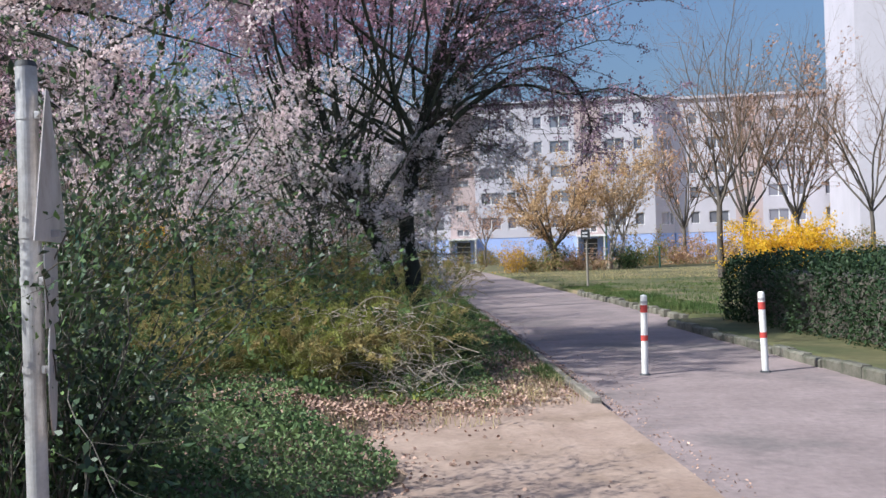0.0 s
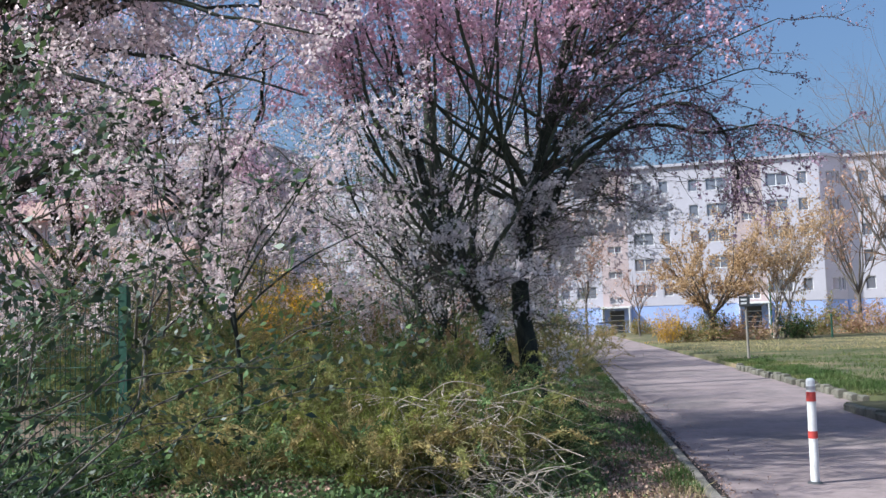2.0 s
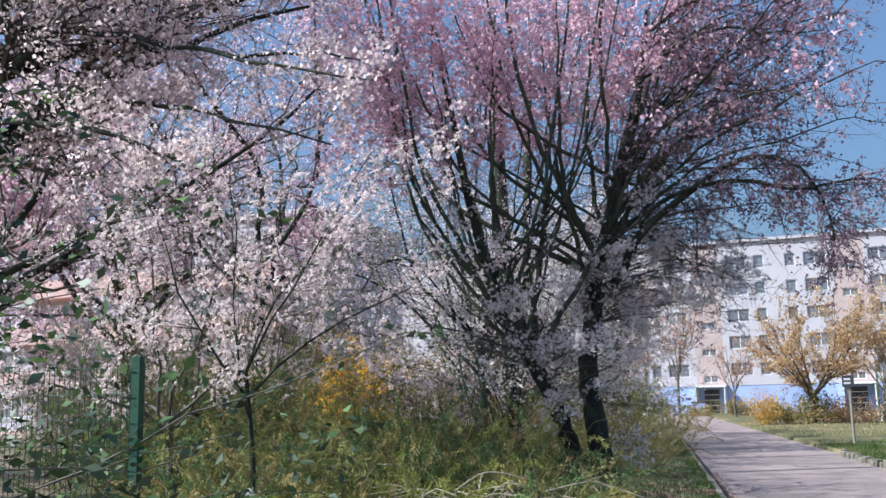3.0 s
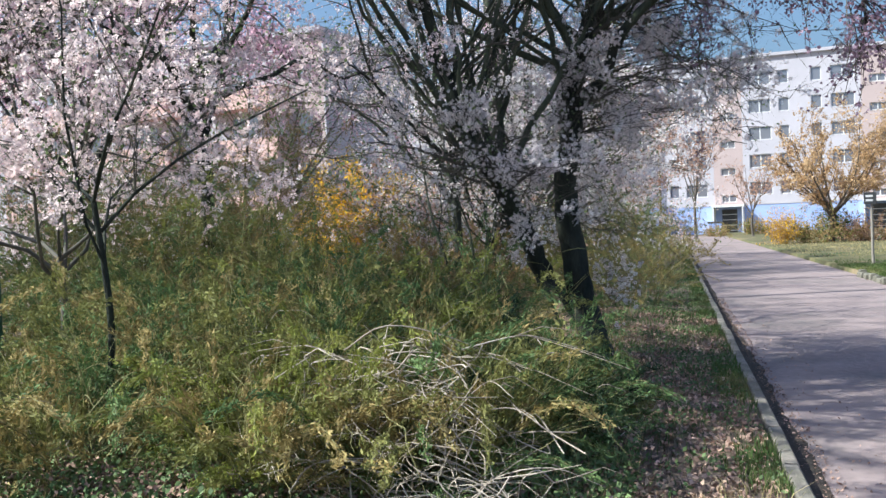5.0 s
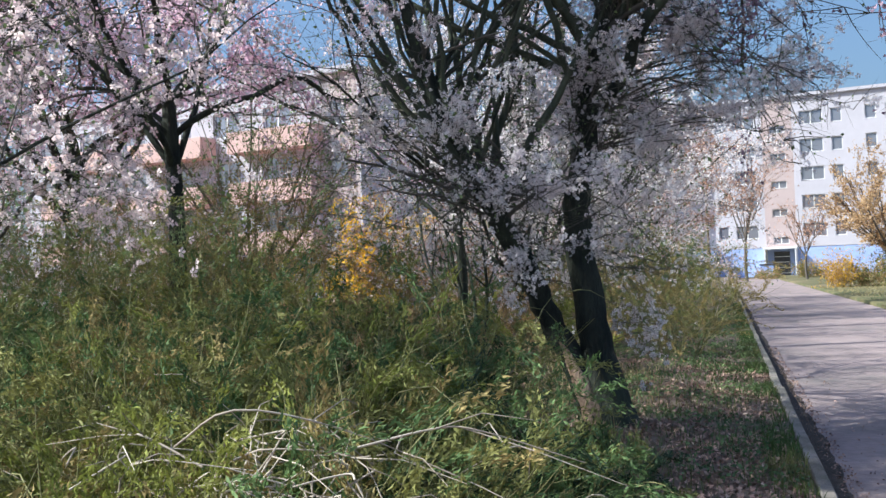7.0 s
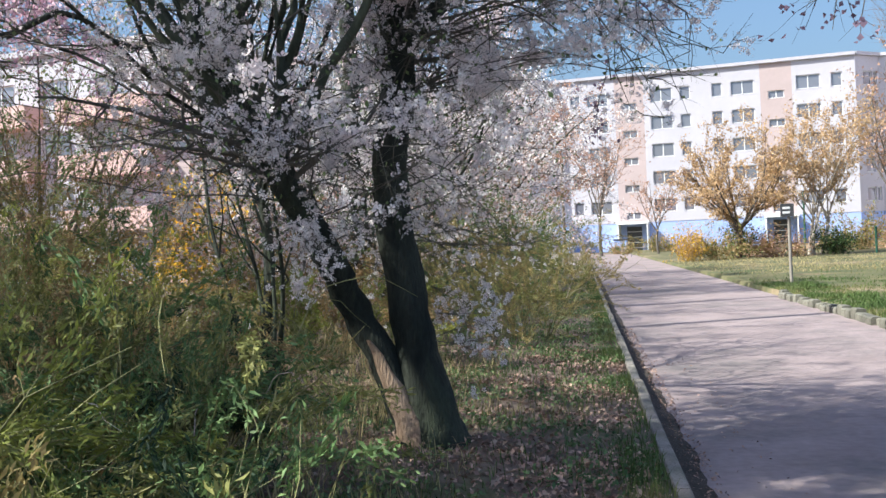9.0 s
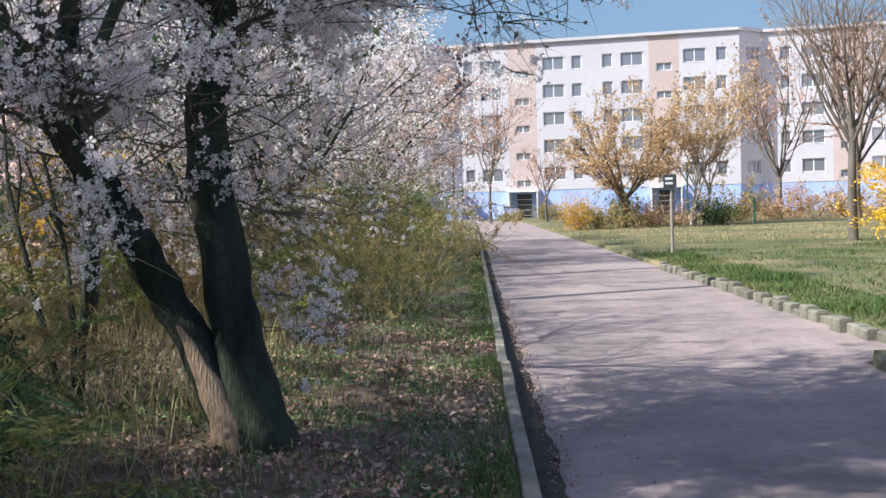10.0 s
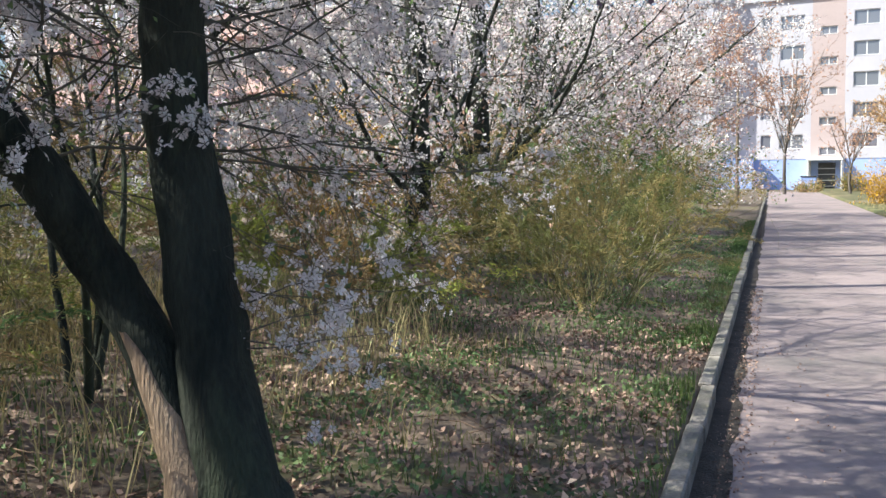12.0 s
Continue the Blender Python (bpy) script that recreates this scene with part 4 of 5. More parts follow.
    # path-side twigs: their mauve also paints the backlit side of the crown
    P = along(rng, dark, 0, 9500, 0.02)
    crown(t, P, M_MAUVE_BACKLIT, 0.034, rng, "mauve_foliage", 2, 0.02, label="mauve buds and young leaves toned as if backlit")
    return t


plum_tree()


def blossom_tree(at, height, radius, seed, flower, n, size, label, fork=0.25, lean=(0, 0), limbs=7, trunk=0.09, second=None, bark=None, spread=0.5, detail=1.0, aim=None, rise=(0.5, 0.9), open_flowers=False, thin=0.55, arms=(), leader=0.0, wobble=1.0):
    x, y = at
    z = ground_z(x, y) - 0.03
    t = thing("blossom_tree", (x, y, z), label, "tree", "blossoming trees behind the shrubs")
    rnd, rng = random.Random(seed), np.random.default_rng(seed)
    f = Vector((lean[0] * fork, lean[1] * fork, height * fork))
    pts, rad = bend([(0, 0, 0), f * 0.5 + Vector((rnd.gauss(0, 0.05), rnd.gauss(0, 0.05), 0)), f], [trunk * 1.25, trunk, trunk * 0.85], 8)
    out = [(0, pts, rad)]
    spec = dict(step=(0.3, 0.2, 0.13), wander=(0.10 * wobble, 0.16 * wobble, 0.2), up=(0.03, 0.02, 0.0), kids=(int(9 * detail), int(7 * detail), 0), bare=(0.2, 0.15, 0), spread=(0.75, 0.8, 0), ratio=(0.5, 0.42, 0), tip=0.2)
    for i in range(limbs):
        a = math.tau * (i + rnd.uniform(-0.3, 0.3)) / limbs
        if aim is not None:
            a = aim + rnd.gauss(0, 0.28)
        p = pts[-1 - (i % 3)]
        d = Vector((math.cos(a) * spread, math.sin(a) * spread, rnd.uniform(*rise)))
        o = []
        ln = math.hypot(radius, height * (1 - fork)) * rnd.uniform(0.7, 1.0)
        grow(rnd, o, p, d, ln, trunk * thin, 0, spec)
        out += o
    for arm in arms:
        q, r = bend(arm, [0.036, 0.028, 0.018, 0.007][:len(arm)], 16)
        q = [w + Vector((0, rnd.gauss(0, 0.02), rnd.gauss(0, 0.02))) for w in q]
        out.append((0, q, r))
        for i in range(9):
            k = rnd.randint(5, 15)
            grow(rnd, out, q[k], (rnd.uniform(0.3, 1), rnd.gauss(0, 0.5), rnd.gauss(0, 0.5)), rnd.uniform(0.4, 1.1), r[k] * 0.4, 1, spec)
    if leader:
        q, r = bend([f * 0.7, f + Vector((0.05, 0, 0.8)), Vector((rnd.gauss(0, 0.2), rnd.gauss(0, 0.2), leader))], [0.16, 0.145, 0.10], 8)
        out.append((0, q, r))
    stems(t, out, 1, bark or M_BARK, M_TWIG, (8, 3))
    P = along(rng, out, 1, n, 0.03)
    if open_flowers:
        P = P[P[:, 2] > 1.0]
        P = P[patchy(P, 4.0, 0.75, seed)]
        tagged(put("blossom", flowers("blossom", clumped(rng, P, 4, size * 1.5), size, rng), flower, t), kind="stuff")
    else:
        crown(t, P, flower, size, rng, "blossom", 7, size * 1.4)
    if second:
        crown(t, along(rng, out, 1, n // 2, 0.04), second, size, rng, "bud_cover", 2, size)
    return t


blossom_tree((-3.98, 9.75), 3.6, 1.3, 121, M_BLUSH, 1350, 0.022, "small cherry tree with thin dark stems and white blossom", 0.42, limbs=7, wobble=1.5, trunk=0.021, second=M_YOUNG, spread=0.75, open_flowers=True, bark=M_BARK)
blossom_tree((-5.7, 11.8), 4.2, 1.8, 22, M_BLUSH, 1600, 0.023, "young tree with white blossom and young leaves", 0.25, limbs=7, wobble=1.8, trunk=0.034, spread=0.8, second=M_YOUNG, open_flowers=True, bark=M_TWIG)
blossom_tree((-6.85, 16.5), 9.0, 4.0, 23, M_PINK, 2600, 0.038, "plum tree with pink blossom and a dark trunk", 0.36, limbs=10, trunk=0.10, thin=0.42, wobble=1.7, detail=1.15, second=M_YOUNG, spread=0.75)
blossom_tree((-3.5, 17.0), 6.8, 2.7, 43, M_BLUSH, 1500, 0.030, "slender tree with dark trunk and pale blossom behind the plum", 0.30, limbs=10, trunk=0.055, thin=0.5, wobble=1.5, detail=1.3, second=M_YOUNG, spread=0.75)
blossom_tree((-8.3, 11.2), 8.8, 3.8, 24, M_BLUSH, 6000, 0.042, "tall spreading tree with long dark branches and pale blossom", 0.48, limbs=11, trunk=0.14, spread=1.0, aim=0.02, rise=(0.55, 0.95), detail=1.0, thin=0.62, arms=(
    ((0, 0, 5.1), (2.2, -0.5, 4.8), (3.7, -0.9, 4.25), (5.3, -1.3, 3.7)), ((0, 0, 4.4), (2.2, -0.4, 4.1), (3.6, -0.8, 3.75), (4.9, -1.2, 3.3)),
    ((0, 0, 4.1), (2.2, -0.7, 3.8), (3.6, -1.0, 3.2)), ((0, 0, 4.8), (2.2, -0.1, 4.8), (3.8, -0.2, 4.5), (5.0, -0.6, 4.2))))
blossom_tree((-10.5, 13.8), 8.8, 3.6, 33, M_BLUSH, 1800, 0.05, "tree with blush blossom behind the fence", 0.25, limbs=9, trunk=0.13, second=M_PINK, spread=0.7)
blossom_tree((-3.9, 22.6), 5.6, 2.0, 25, M_WHITE, 700, 0.038, "thin tree with white blossom behind the plum", 0.16, leader=9.5, detail=0.8, limbs=6, trunk=0.07, second=M_GREEN, spread=0.6)
blossom_tree((-11.4, 20.6), 9.5, 3.8, 26, M_PINK, 4000, 0.06, "plum tree with dense pink blossom", 0.3, limbs=8, trunk=0.14, second=M_BLUSH, spread=0.7)
blossom_tree((-4.4, 27.0), 6.8, 2.6, 27, M_WHITE, 1900, 0.05, "tree with greyish white blossom and low branches", 0.12, leader=10.0, limbs=11, trunk=0.09, second=M_YOUNG, spread=0.6)
blossom_tree((-4.7, 31.6), 8.0, 3.2, 28, M_BLUSH, 3600, 0.06, "tree with pale blossom under blue sky", 0.14, leader=10.5, limbs=11, trunk=0.11, second=M_YOUNG, spread=0.6)
blossom_tree((-4.0, 37.0), 7.5, 2.8, 29, M_WHITE, 3200, 0.06, "tree with greyish white blossom beside the path", 0.13, limbs=11, trunk=0.10, second=M_SALMON, spread=0.6)
blossom_tree((-14.0, 17.0), 8.5, 3.6, 30, M_PINK, 4500, 0.07, "plum tree with dense pink blossom", 0.3, limbs=8, trunk=0.16, second=M_BLUSH, spread=0.7)
blossom_tree((-3.8, 45.0), 7.5, 2.6, 31, M_SALMON, 3000, 0.07, "tree with salmon buds beside the path", 0.15, limbs=10, trunk=0.10, spread=0.55, second=M_WHITE)


# ---- shrubs ----
SHRUB_SPEC = dict(step=(0.14, 0.10), wander=(0.16, 0.22), up=(-0.03, -0.02), kids=(6, 0), bare=(0.15, 0), spread=(0.7, 0), ratio=(0.45, 0), tip=0.25)


def shrub(name, at, height, radius, seed, foliage, label, stem_n=42, n=5000, size=0.035, twig=None, category="shrub", slim=0.5, upright=0.0, arcs=0):
    x, y = at
    z = ground_z(x, y) - 0.02
    t = thing(name, (x, y, z), label, category, "shrubs")
    rnd, rng = random.Random(seed), np.random.default_rng(seed)
    out = []
    for i in range(stem_n):
        a = rnd.uniform(0, math.tau)
        q = math.sqrt(rnd.random()) * radius * 0.55
        p = (math.cos(a) * q, math.sin(a) * q, 0)
        s = (1 - upright) * rnd.uniform(0.2, 1.0)
        grow(rnd, out, p, (math.cos(a) * s * radius / height, math.sin(a) * s * radius / height, 1.0), height * rnd.uniform(0.55, 1.2), 0.006, 0, SHRUB_SPEC)
    tagged(put("stem_thicket", tubes("stem_thicket", [(p, r) for _, p, r in out], 3), twig or M_TWIG_BROWN, t), kind="stuff")
    if arcs:
        for m, count in ((M_STEM, arcs), (M_DRY, arcs // 6)):
            lines = []
            for i in range(count):
                a = rnd.uniform(0, math.tau)
                q = math.sqrt(rnd.random()) * radius
                ln = min(height, 1.5) * (rnd.uniform(0.2, 0.45) if m is M_DRY else rnd.uniform(0.35, 0.8))
                p = Vector((math.cos(a) * q, math.sin(a) * q, height * rnd.uniform(0.05, 0.45)))
                b = a + rnd.gauss(0, 0.9)
                d = Vector((math.cos(b), math.sin(b), 0)) * ln
                top = min(height, 1.5) * rnd.uniform(0.08, 0.35) * (0.55 if m is M_DRY else 1.0)
                pts, rad = bend([p, p + d * 0.3 + Vector((0, 0, top)), p + d * 0.65 + Vector((0, 0, top * 1.25)), p + d + Vector((0, 0, top * rnd.uniform(0.5, 1.1)))], [0.0034, 0.003, 0.0024, 0.001], 9)
                pts = [w + Vector((rnd.gauss(0, 0.008), rnd.gauss(0, 0.008), rnd.gauss(0, 0.008))) for w in pts]
                lines.append((pts, rad))
                if m is M_STEM:
                    out.append((1, pts, rad))
            tagged(put("shoot_thicket", tubes("shoot_thicket", lines, 3), m, t, "bleached dry shoots" if m is M_DRY else ""), kind="stuff")
    mats = foliage if isinstance(foliage, tuple) else (foliage,)
    if arcs:
        # leaves sit in tufts on the outer twigs, each tuft of one colour, with open gaps between
        fine = [o for o in out if o[0] >= 1]
        mid = np.array([o[1][len(o[1]) // 2] for o in fine])
        q = np.zeros(len(fine))
        rr = np.random.default_rng(seed + 5)
        for _ in range(6):
            q += np.sin(mid @ rr.normal(0, 3.2, 3) + rr.uniform(0, 6.28))
        q += rr.normal(0, 0.7, len(fine))
        order = np.argsort(q)
        keep = order[rr.uniform(0, 1, len(order)) < 0.72]
        for m, idx in zip(mats, np.array_split(keep, len(mats))):
            sub = [(0, fine[i][1][len(fine[i][1]) // 4:], None) for i in idx]
            P, W = along_ways(rng, sub, 0, n // len(mats), size * 0.45)
            P[:, 2] = np.maximum(P[:, 2], 0.02)
            tagged(put("foliage", shoot_leaves("foliage", P, W, size, rng, slim), m, t), kind="stuff")
        return t
    for m in mats:
        P, W = along_ways(rng, out, 0, n // len(mats), size * 0.8)
        P[:, 2] = np.maximum(P[:, 2], 0.02)
        tagged(put("foliage", shoot_leaves("foliage", P, W, size, rng, slim), m, t), kind="stuff")
    return t


for i, (x, y, h) in enumerate(((-4.6, 22.6, 3.4), (-5.2, 28.5, 4.2), (-4.4, 31.5, 4.4), (-4.2, 38.5, 5.0), (-9.8, 18.6, 3.0), (-3.6, 55.0, 5.0))):
    shrub("blackthorn", (x, y), h, 1.5, 300 + i, (M_WHITE, M_BLUSH, M_YOUNG, M_SALMON), "tall thorny shrub flecked with pale blossom", 40, 12000, 0.05 + 0.0012 * y, M_TWIG)

SHRUBS = [
    ((-3.9, 9.35), 0.95, 0.7, (M_OLIVE, M_OCHRE, M_GREEN), "low olive shrub before the cherry tree"),
    ((-4.9, 9.2), 0.5, 0.7, (M_GREEN, M_HEDGE, M_OLIVE), "low green shrub before the cherry tree"),
    ((-2.10, 9.70), 1.02, 0.62, (M_OCHRE, M_OLIVE, M_GREEN), "bushy olive mound over dry brushwood"),
    ((-2.72, 9.40), 0.78, 0.58, (M_OCHRE, M_OLIVE, M_LIME), "ochre-tipped shrub beside the brushwood"),
    ((-1.75, 10.45), 0.90, 0.60, (M_GREEN, M_HEDGE, M_OLIVE), "dense green shrub beside the verge"),
    ((-1.48, 11.0), 0.62, 0.50, (M_GREEN, M_HEDGE, M_OLIVE), "low dark green shrub at the verge"),
    ((-2.75, 10.45), 1.15, 0.80, (M_GREEN, M_OLIVE, M_LIME), "green shrub behind the brushwood"),
    ((-2.6, 11.6), 1.25, 0.95, (M_GREEN, M_OLIVE, M_GREEN), "dense green shrub with fine leaves"),
    ((-3.7, 10.7), 1.15, 0.9, (M_OLIVE, M_OCHRE, M_GREEN), "olive shrub with yellow-green shoots"),
    ((-2.6, 12.7), 0.85, 0.6, (M_GREEN, M_HEDGE, M_OLIVE), "green shrub at the foot of the plum tree"),
    ((-4.75, 10.9), 0.8, 0.8, (M_OLIVE, M_GREEN, M_OCHRE), "low olive shrub below the fence"),
    ((-3.3, 13.2), 1.25, 1.1, (M_OLIVE, M_RUST, M_GREEN), "twiggy olive shrub behind the brushwood"),
    ((-4.7, 12.6), 1.25, 1.1, (M_GREEN, M_OLIVE), "dense green shrub with small leaves"),
    ((-6.0, 13.2), 1.0, 1.2, (M_OLIVE, M_GREEN), "low olive shrub behind the others"),
    ((-4.4, 15.2), 1.2, 1.2, (M_LIME, M_OCHRE, M_OLIVE), "yellow-green shrub beside the plum tree"),
    ((-5.9, 15.6), 1.7, 1.3, (M_LIME, M_OLIVE, M_OCHRE), "yellow-green shrub in sun"),
    ((-3.2, 18.4), 1.1, 0.9, (M_RUST, M_LIME), "rust-brown twiggy shrub under the trees"),
    ((-1.35, 20.7), 1.7, 0.95, (M_OLIVE, M_OCHRE, M_OCHRE), "fine-twigged tan and olive shrub beside the path verge"),
    ((-2.5, 22.5), 1.9, 1.15, (M_OLIVE, M_OCHRE), "fine-twigged olive shrub beside the path"),
    ((-2.3, 25.0), 1.8, 1.2, (M_OLIVE, M_GREEN), "olive shrub beside the path"),
    ((-2.6, 28.4), 1.9, 1.3, (M_GREEN, M_OLIVE), "green shrub beside the path"),
    ((-3.0, 33.0), 2.5, 1.4, (M_GREEN, M_HEDGE), "dark green shrub beside the path"),
    ((-3.2, 40.0), 2.6, 1.5, (M_GREEN, M_OLIVE), "green shrub beside the path"),
    ((-6.5, 22.5), 1.9, 1.6, (M_OLIVE, M_LIME), "tall olive shrub under the trees"),
    ((-9.0, 17.0), 1.5, 1.7, (M_OLIVE, M_GREEN), "low olive shrub behind the fence"),
    ((-7.6, 14.4), 1.2, 1.5, (M_GREEN, M_OLIVE), "green shrub behind the fence"),
    ((-6.3, 16.0), 2.7, 1.0, (M_OLIVE, M_YOUNG), "tall olive thicket under the pink tree"),
    ((-7.5, 15.2), 3.0, 1.2, (M_OLIVE, M_YOUNG), "tall olive thicket behind the fence"),
    ((-6.9, 18.7), 3.6, 1.2, (M_OCHRE, M_RUST, M_OLIVE), "tan and olive thicket under the pink tree"),
    ((-8.3, 18.9), 3.8, 1.5, (M_AMBER, M_RUST, M_OCHRE), "tan twiggy thicket before the house"),
    ((-9.6, 21.5), 3.0, 1.6, (M_OCHRE, M_RUST, M_AMBER), "olive and tan thicket before the house"),
    ((-3.2, 47.5), 2.0, 1.4, (M_GREEN, M_HEDGE), "dark green shrub near the lamp post"),
]
for i, (at, h, r, f, label) in enumerate(SHRUBS):
    near = at[1] < 16 or at[0] > -1.5
    shrub("shrub", at, h, r, 100 + i, f, label, 60 if near else 44, 30000 if near else 12000, 0.033 if near else 0.055, M_STEM, slim=0.24, arcs=60 if near else 24)

shrub("privet_shrub", (-5.0, 8.0), 0.55, 0.7, 140, (M_PRIVET, M_GREEN), "low evergreen shrub with small glossy leaves", 40, 6000, 0.036, M_TWIG)
shrub("privet_shrub", (-3.45, 4.35), 2.5, 0.5, 141, (M_PRIVET, M_PRIVET, M_GREEN), "tall dark evergreen shrub behind the sign pole", 60, 16000, 0.036, M_TWIG)
shrub("privet_shrub", (-3.5, 4.8), 0.9, 0.55, 142, (M_PRIVET, M_PRIVET), "low dark evergreen shrub at the sign pole", 34, 6500, 0.038, M_TWIG)
shrub("privet_shrub", (-4.1, 5.5), 1.5, 0.7, 143, (M_PRIVET, M_PRIVET, M_GREEN), "dark evergreen shrub with glossy leaves beside the verge", 46, 11000, 0.038, M_TWIG)
shrub("privet_shrub", (-4.3, 6.9), 0.6, 0.75, 144, (M_PRIVET, M_GREEN), "dark evergreen shrub among dry stalks", 44, 9000, 0.038, M_TWIG)


def hazel(at, seed, h):
    x, y = at
    t = thing("hazel_bush", (x, y, ground_z(x, y) - 0.02), "group of thin dark stems in the undergrowth", "shrub", "shrubs")
    rnd = random.Random(seed)
    for i in range(4):
        out = []
        a = rnd.uniform(0, math.tau)
        grow(rnd, out, (0.1 * math.cos(a), 0.1 * math.sin(a), 0), (0.25 * math.cos(a), 0.25 * math.sin(a), 1), h * rnd.uniform(0.7, 1.1), 0.024, 0, dict(SHRUB_SPEC, wander=(0.05, 0.15), up=(0.0, 0.02), bare=(0.4, 0)))
        put("stem", tubes("stem", [(p, r) for _, p, r in out], 6), M_BARK, t)


hazel((-2.9, 15.25), 3, 2.6)


def brush_pile():
    x, y = -1.95, 9.25
    z = ground_z(x, y)
    t = thing("brush_pile", (x, y, z), "heap of bleached dry cut twigs against the shrubs", "brushwood")
    rnd = random.Random(9)
    for k in range(150):
        long = k % 5 == 0
        a = rnd.gauss(-0.35, 0.6) + (math.pi if rnd.random() < 0.5 else 0) if k % 3 else rnd.uniform(0, math.tau)
        ln = rnd.uniform(0.5, 0.85) if long else rnd.uniform(0.15, 0.45)
        # the heap climbs the flank of the shrubs
        h = rnd.random() ** 1.3 * 0.85
        c = Vector((min(0.6, rnd.gauss(0.12 - 0.35 * h, 0.36)), -0.25 + 0.75 * h + rnd.gauss(0, 0.13), h))
        d = Vector((math.cos(a), math.sin(a) * 0.5, rnd.gauss(0, 0.25))).normalized()
        rise = rnd.uniform(0.08, 0.24) if long else rnd.uniform(0.0, 0.12)
        kink = lambda s: Vector((rnd.gauss(0, s), rnd.gauss(0, s), rnd.gauss(0, s * 0.7)))
        pts, rad = bend([c - d * ln / 2, c - d * ln * 0.2 + kink(0.06) + Vector((0, 0, rise * 0.8)), c + d * ln * 0.15 + kink(0.06) + Vector((0, 0, rise)), c + d * ln / 2 + kink(0.08) + Vector((0, 0, rise * 0.4))], [0.0042, 0.0036, 0.0028, 0.0014], 12)
        pts = [Vector((q.x, q.y, max(q.z, 0.008))) for q in pts]
        lines = [(pts, rad)]
        for s in range(3 if long else 1):
            j = rnd.randint(4, 10)
            e = d + kink(0.6)
            q = pts[j]
            w = rnd.uniform(0.1, 0.28)
            lines.append(([q, q + e * w * 0.5 + Vector((0, 0, rnd.uniform(0, 0.05))), q + e * w + kink(0.03)], [0.0028, 0.002, 0.001]))
        put("twig", tubes("twig", lines, 5), M_DRY, t)


brush_pile()


shrub("leafy_plant", (-1.78, 8.82), 0.24, 0.36, 150, (M_LIME, M_COVER), "clump of light green broad leaves on the ground", 30, 900, 0.05, category="plant", slim=0.8)
shrub("leafy_plant", (-2.75, 8.55), 0.20, 0.40, 151, (M_COVER, M_GREEN), "clump of green broad leaves on the ground", 30, 800, 0.05, category="plant", slim=0.8)


def stone(x, y, r, seed):
    bm = bmesh.new()
    bmesh.ops.create_icosphere(bm, subdivisions=3, radius=r)
    for v in bm.verts:
        v.co *= 1 + 0.28 * noise.noise(v.co * 9 + Vector((seed, 0, 0)))
        v.co.z *= 0.55
    o = part("stone", bm, M_KERB, smooth=True)
    o.location = (x, y, ground_z(x, y) + r * 0.15)
    tagged(o, "pale rough field stone half sunk in soil", "stone")


stone(-1.09, 9.16, 0.11, 1.0)
stone(-1.35, 9.45, 0.05, 3.0)


def hedge():
    x0, x1, y0, y1, h = 4.15, 7.4, 10.6, 17.6, 1.25
    t = thing("clipped_hedge", ((x0 + x1) / 2, (y0 + y1) / 2, 0.05), "dark green clipped evergreen hedge beside the path", "hedge")
    rng = np.random.default_rng(50)
    w, d = (x1 - x0) / 2, (y1 - y0) / 2
    n = 34000
    u = rng.uniform(-1, 1, (n, 3))
    face = rng.integers(0, 4, n)
    depth = 1 - rng.exponential(0.10, n)
    P = np.stack([u[:, 0] * w, u[:, 1] * d, (u[:, 2] + 1) * h / 2], 1)
    P[face == 0, 0] = -w * depth[face == 0]
    P[face == 1, 1] = -d * depth[face == 1]
    P[face == 2, 2] = h * depth[face == 2]
    P[face == 3, 1] = d * depth[face == 3]
    bulge = np.array([noise.noise(Vector(p) * 1.3) for p in P]) * 0.2
    P += np.stack([-bulge * (face == 0), -bulge * (face == 1), bulge * (face == 2)], 1) * 1.8 + rng.normal(0, 0.035, P.shape)
    # rounded shoulders and ends
    rr = 0.42
    core = np.array([w - rr, d - rr, h - rr])
    q = np.stack([np.abs(P[:, 0]), np.abs(P[:, 1]), P[:, 2]], 1)
    ex = np.maximum(q - core, 0)
    ln = np.linalg.norm(ex, axis=1)
    k = np.where(ln > rr, rr / np.maximum(ln, 1e-6), 1.0)[:, None]
    q = np.where(ex > 0, core + ex * k, q)
    P = np.stack([np.sign(P[:, 0]) * q[:, 0], np.sign(P[:, 1]) * q[:, 1], q[:, 2]], 1) + rng.normal(0, 0.05, P.shape)
    P[:, 2] = np.maximum(P[:, 2], 0.03)
    tagged(put("foliage", leaves("foliage", P, 0.06, rng, 0.55), M_HEDGE, t), kind="stuff")
    bm = bmesh.new()
    box(bm, -w + 0.3, -d + 0.3, 0, w - 0.3, d - 0.3, h - 0.3, 0.1)
    part("inner_core", bm, M_TWIG, t)


hedge()


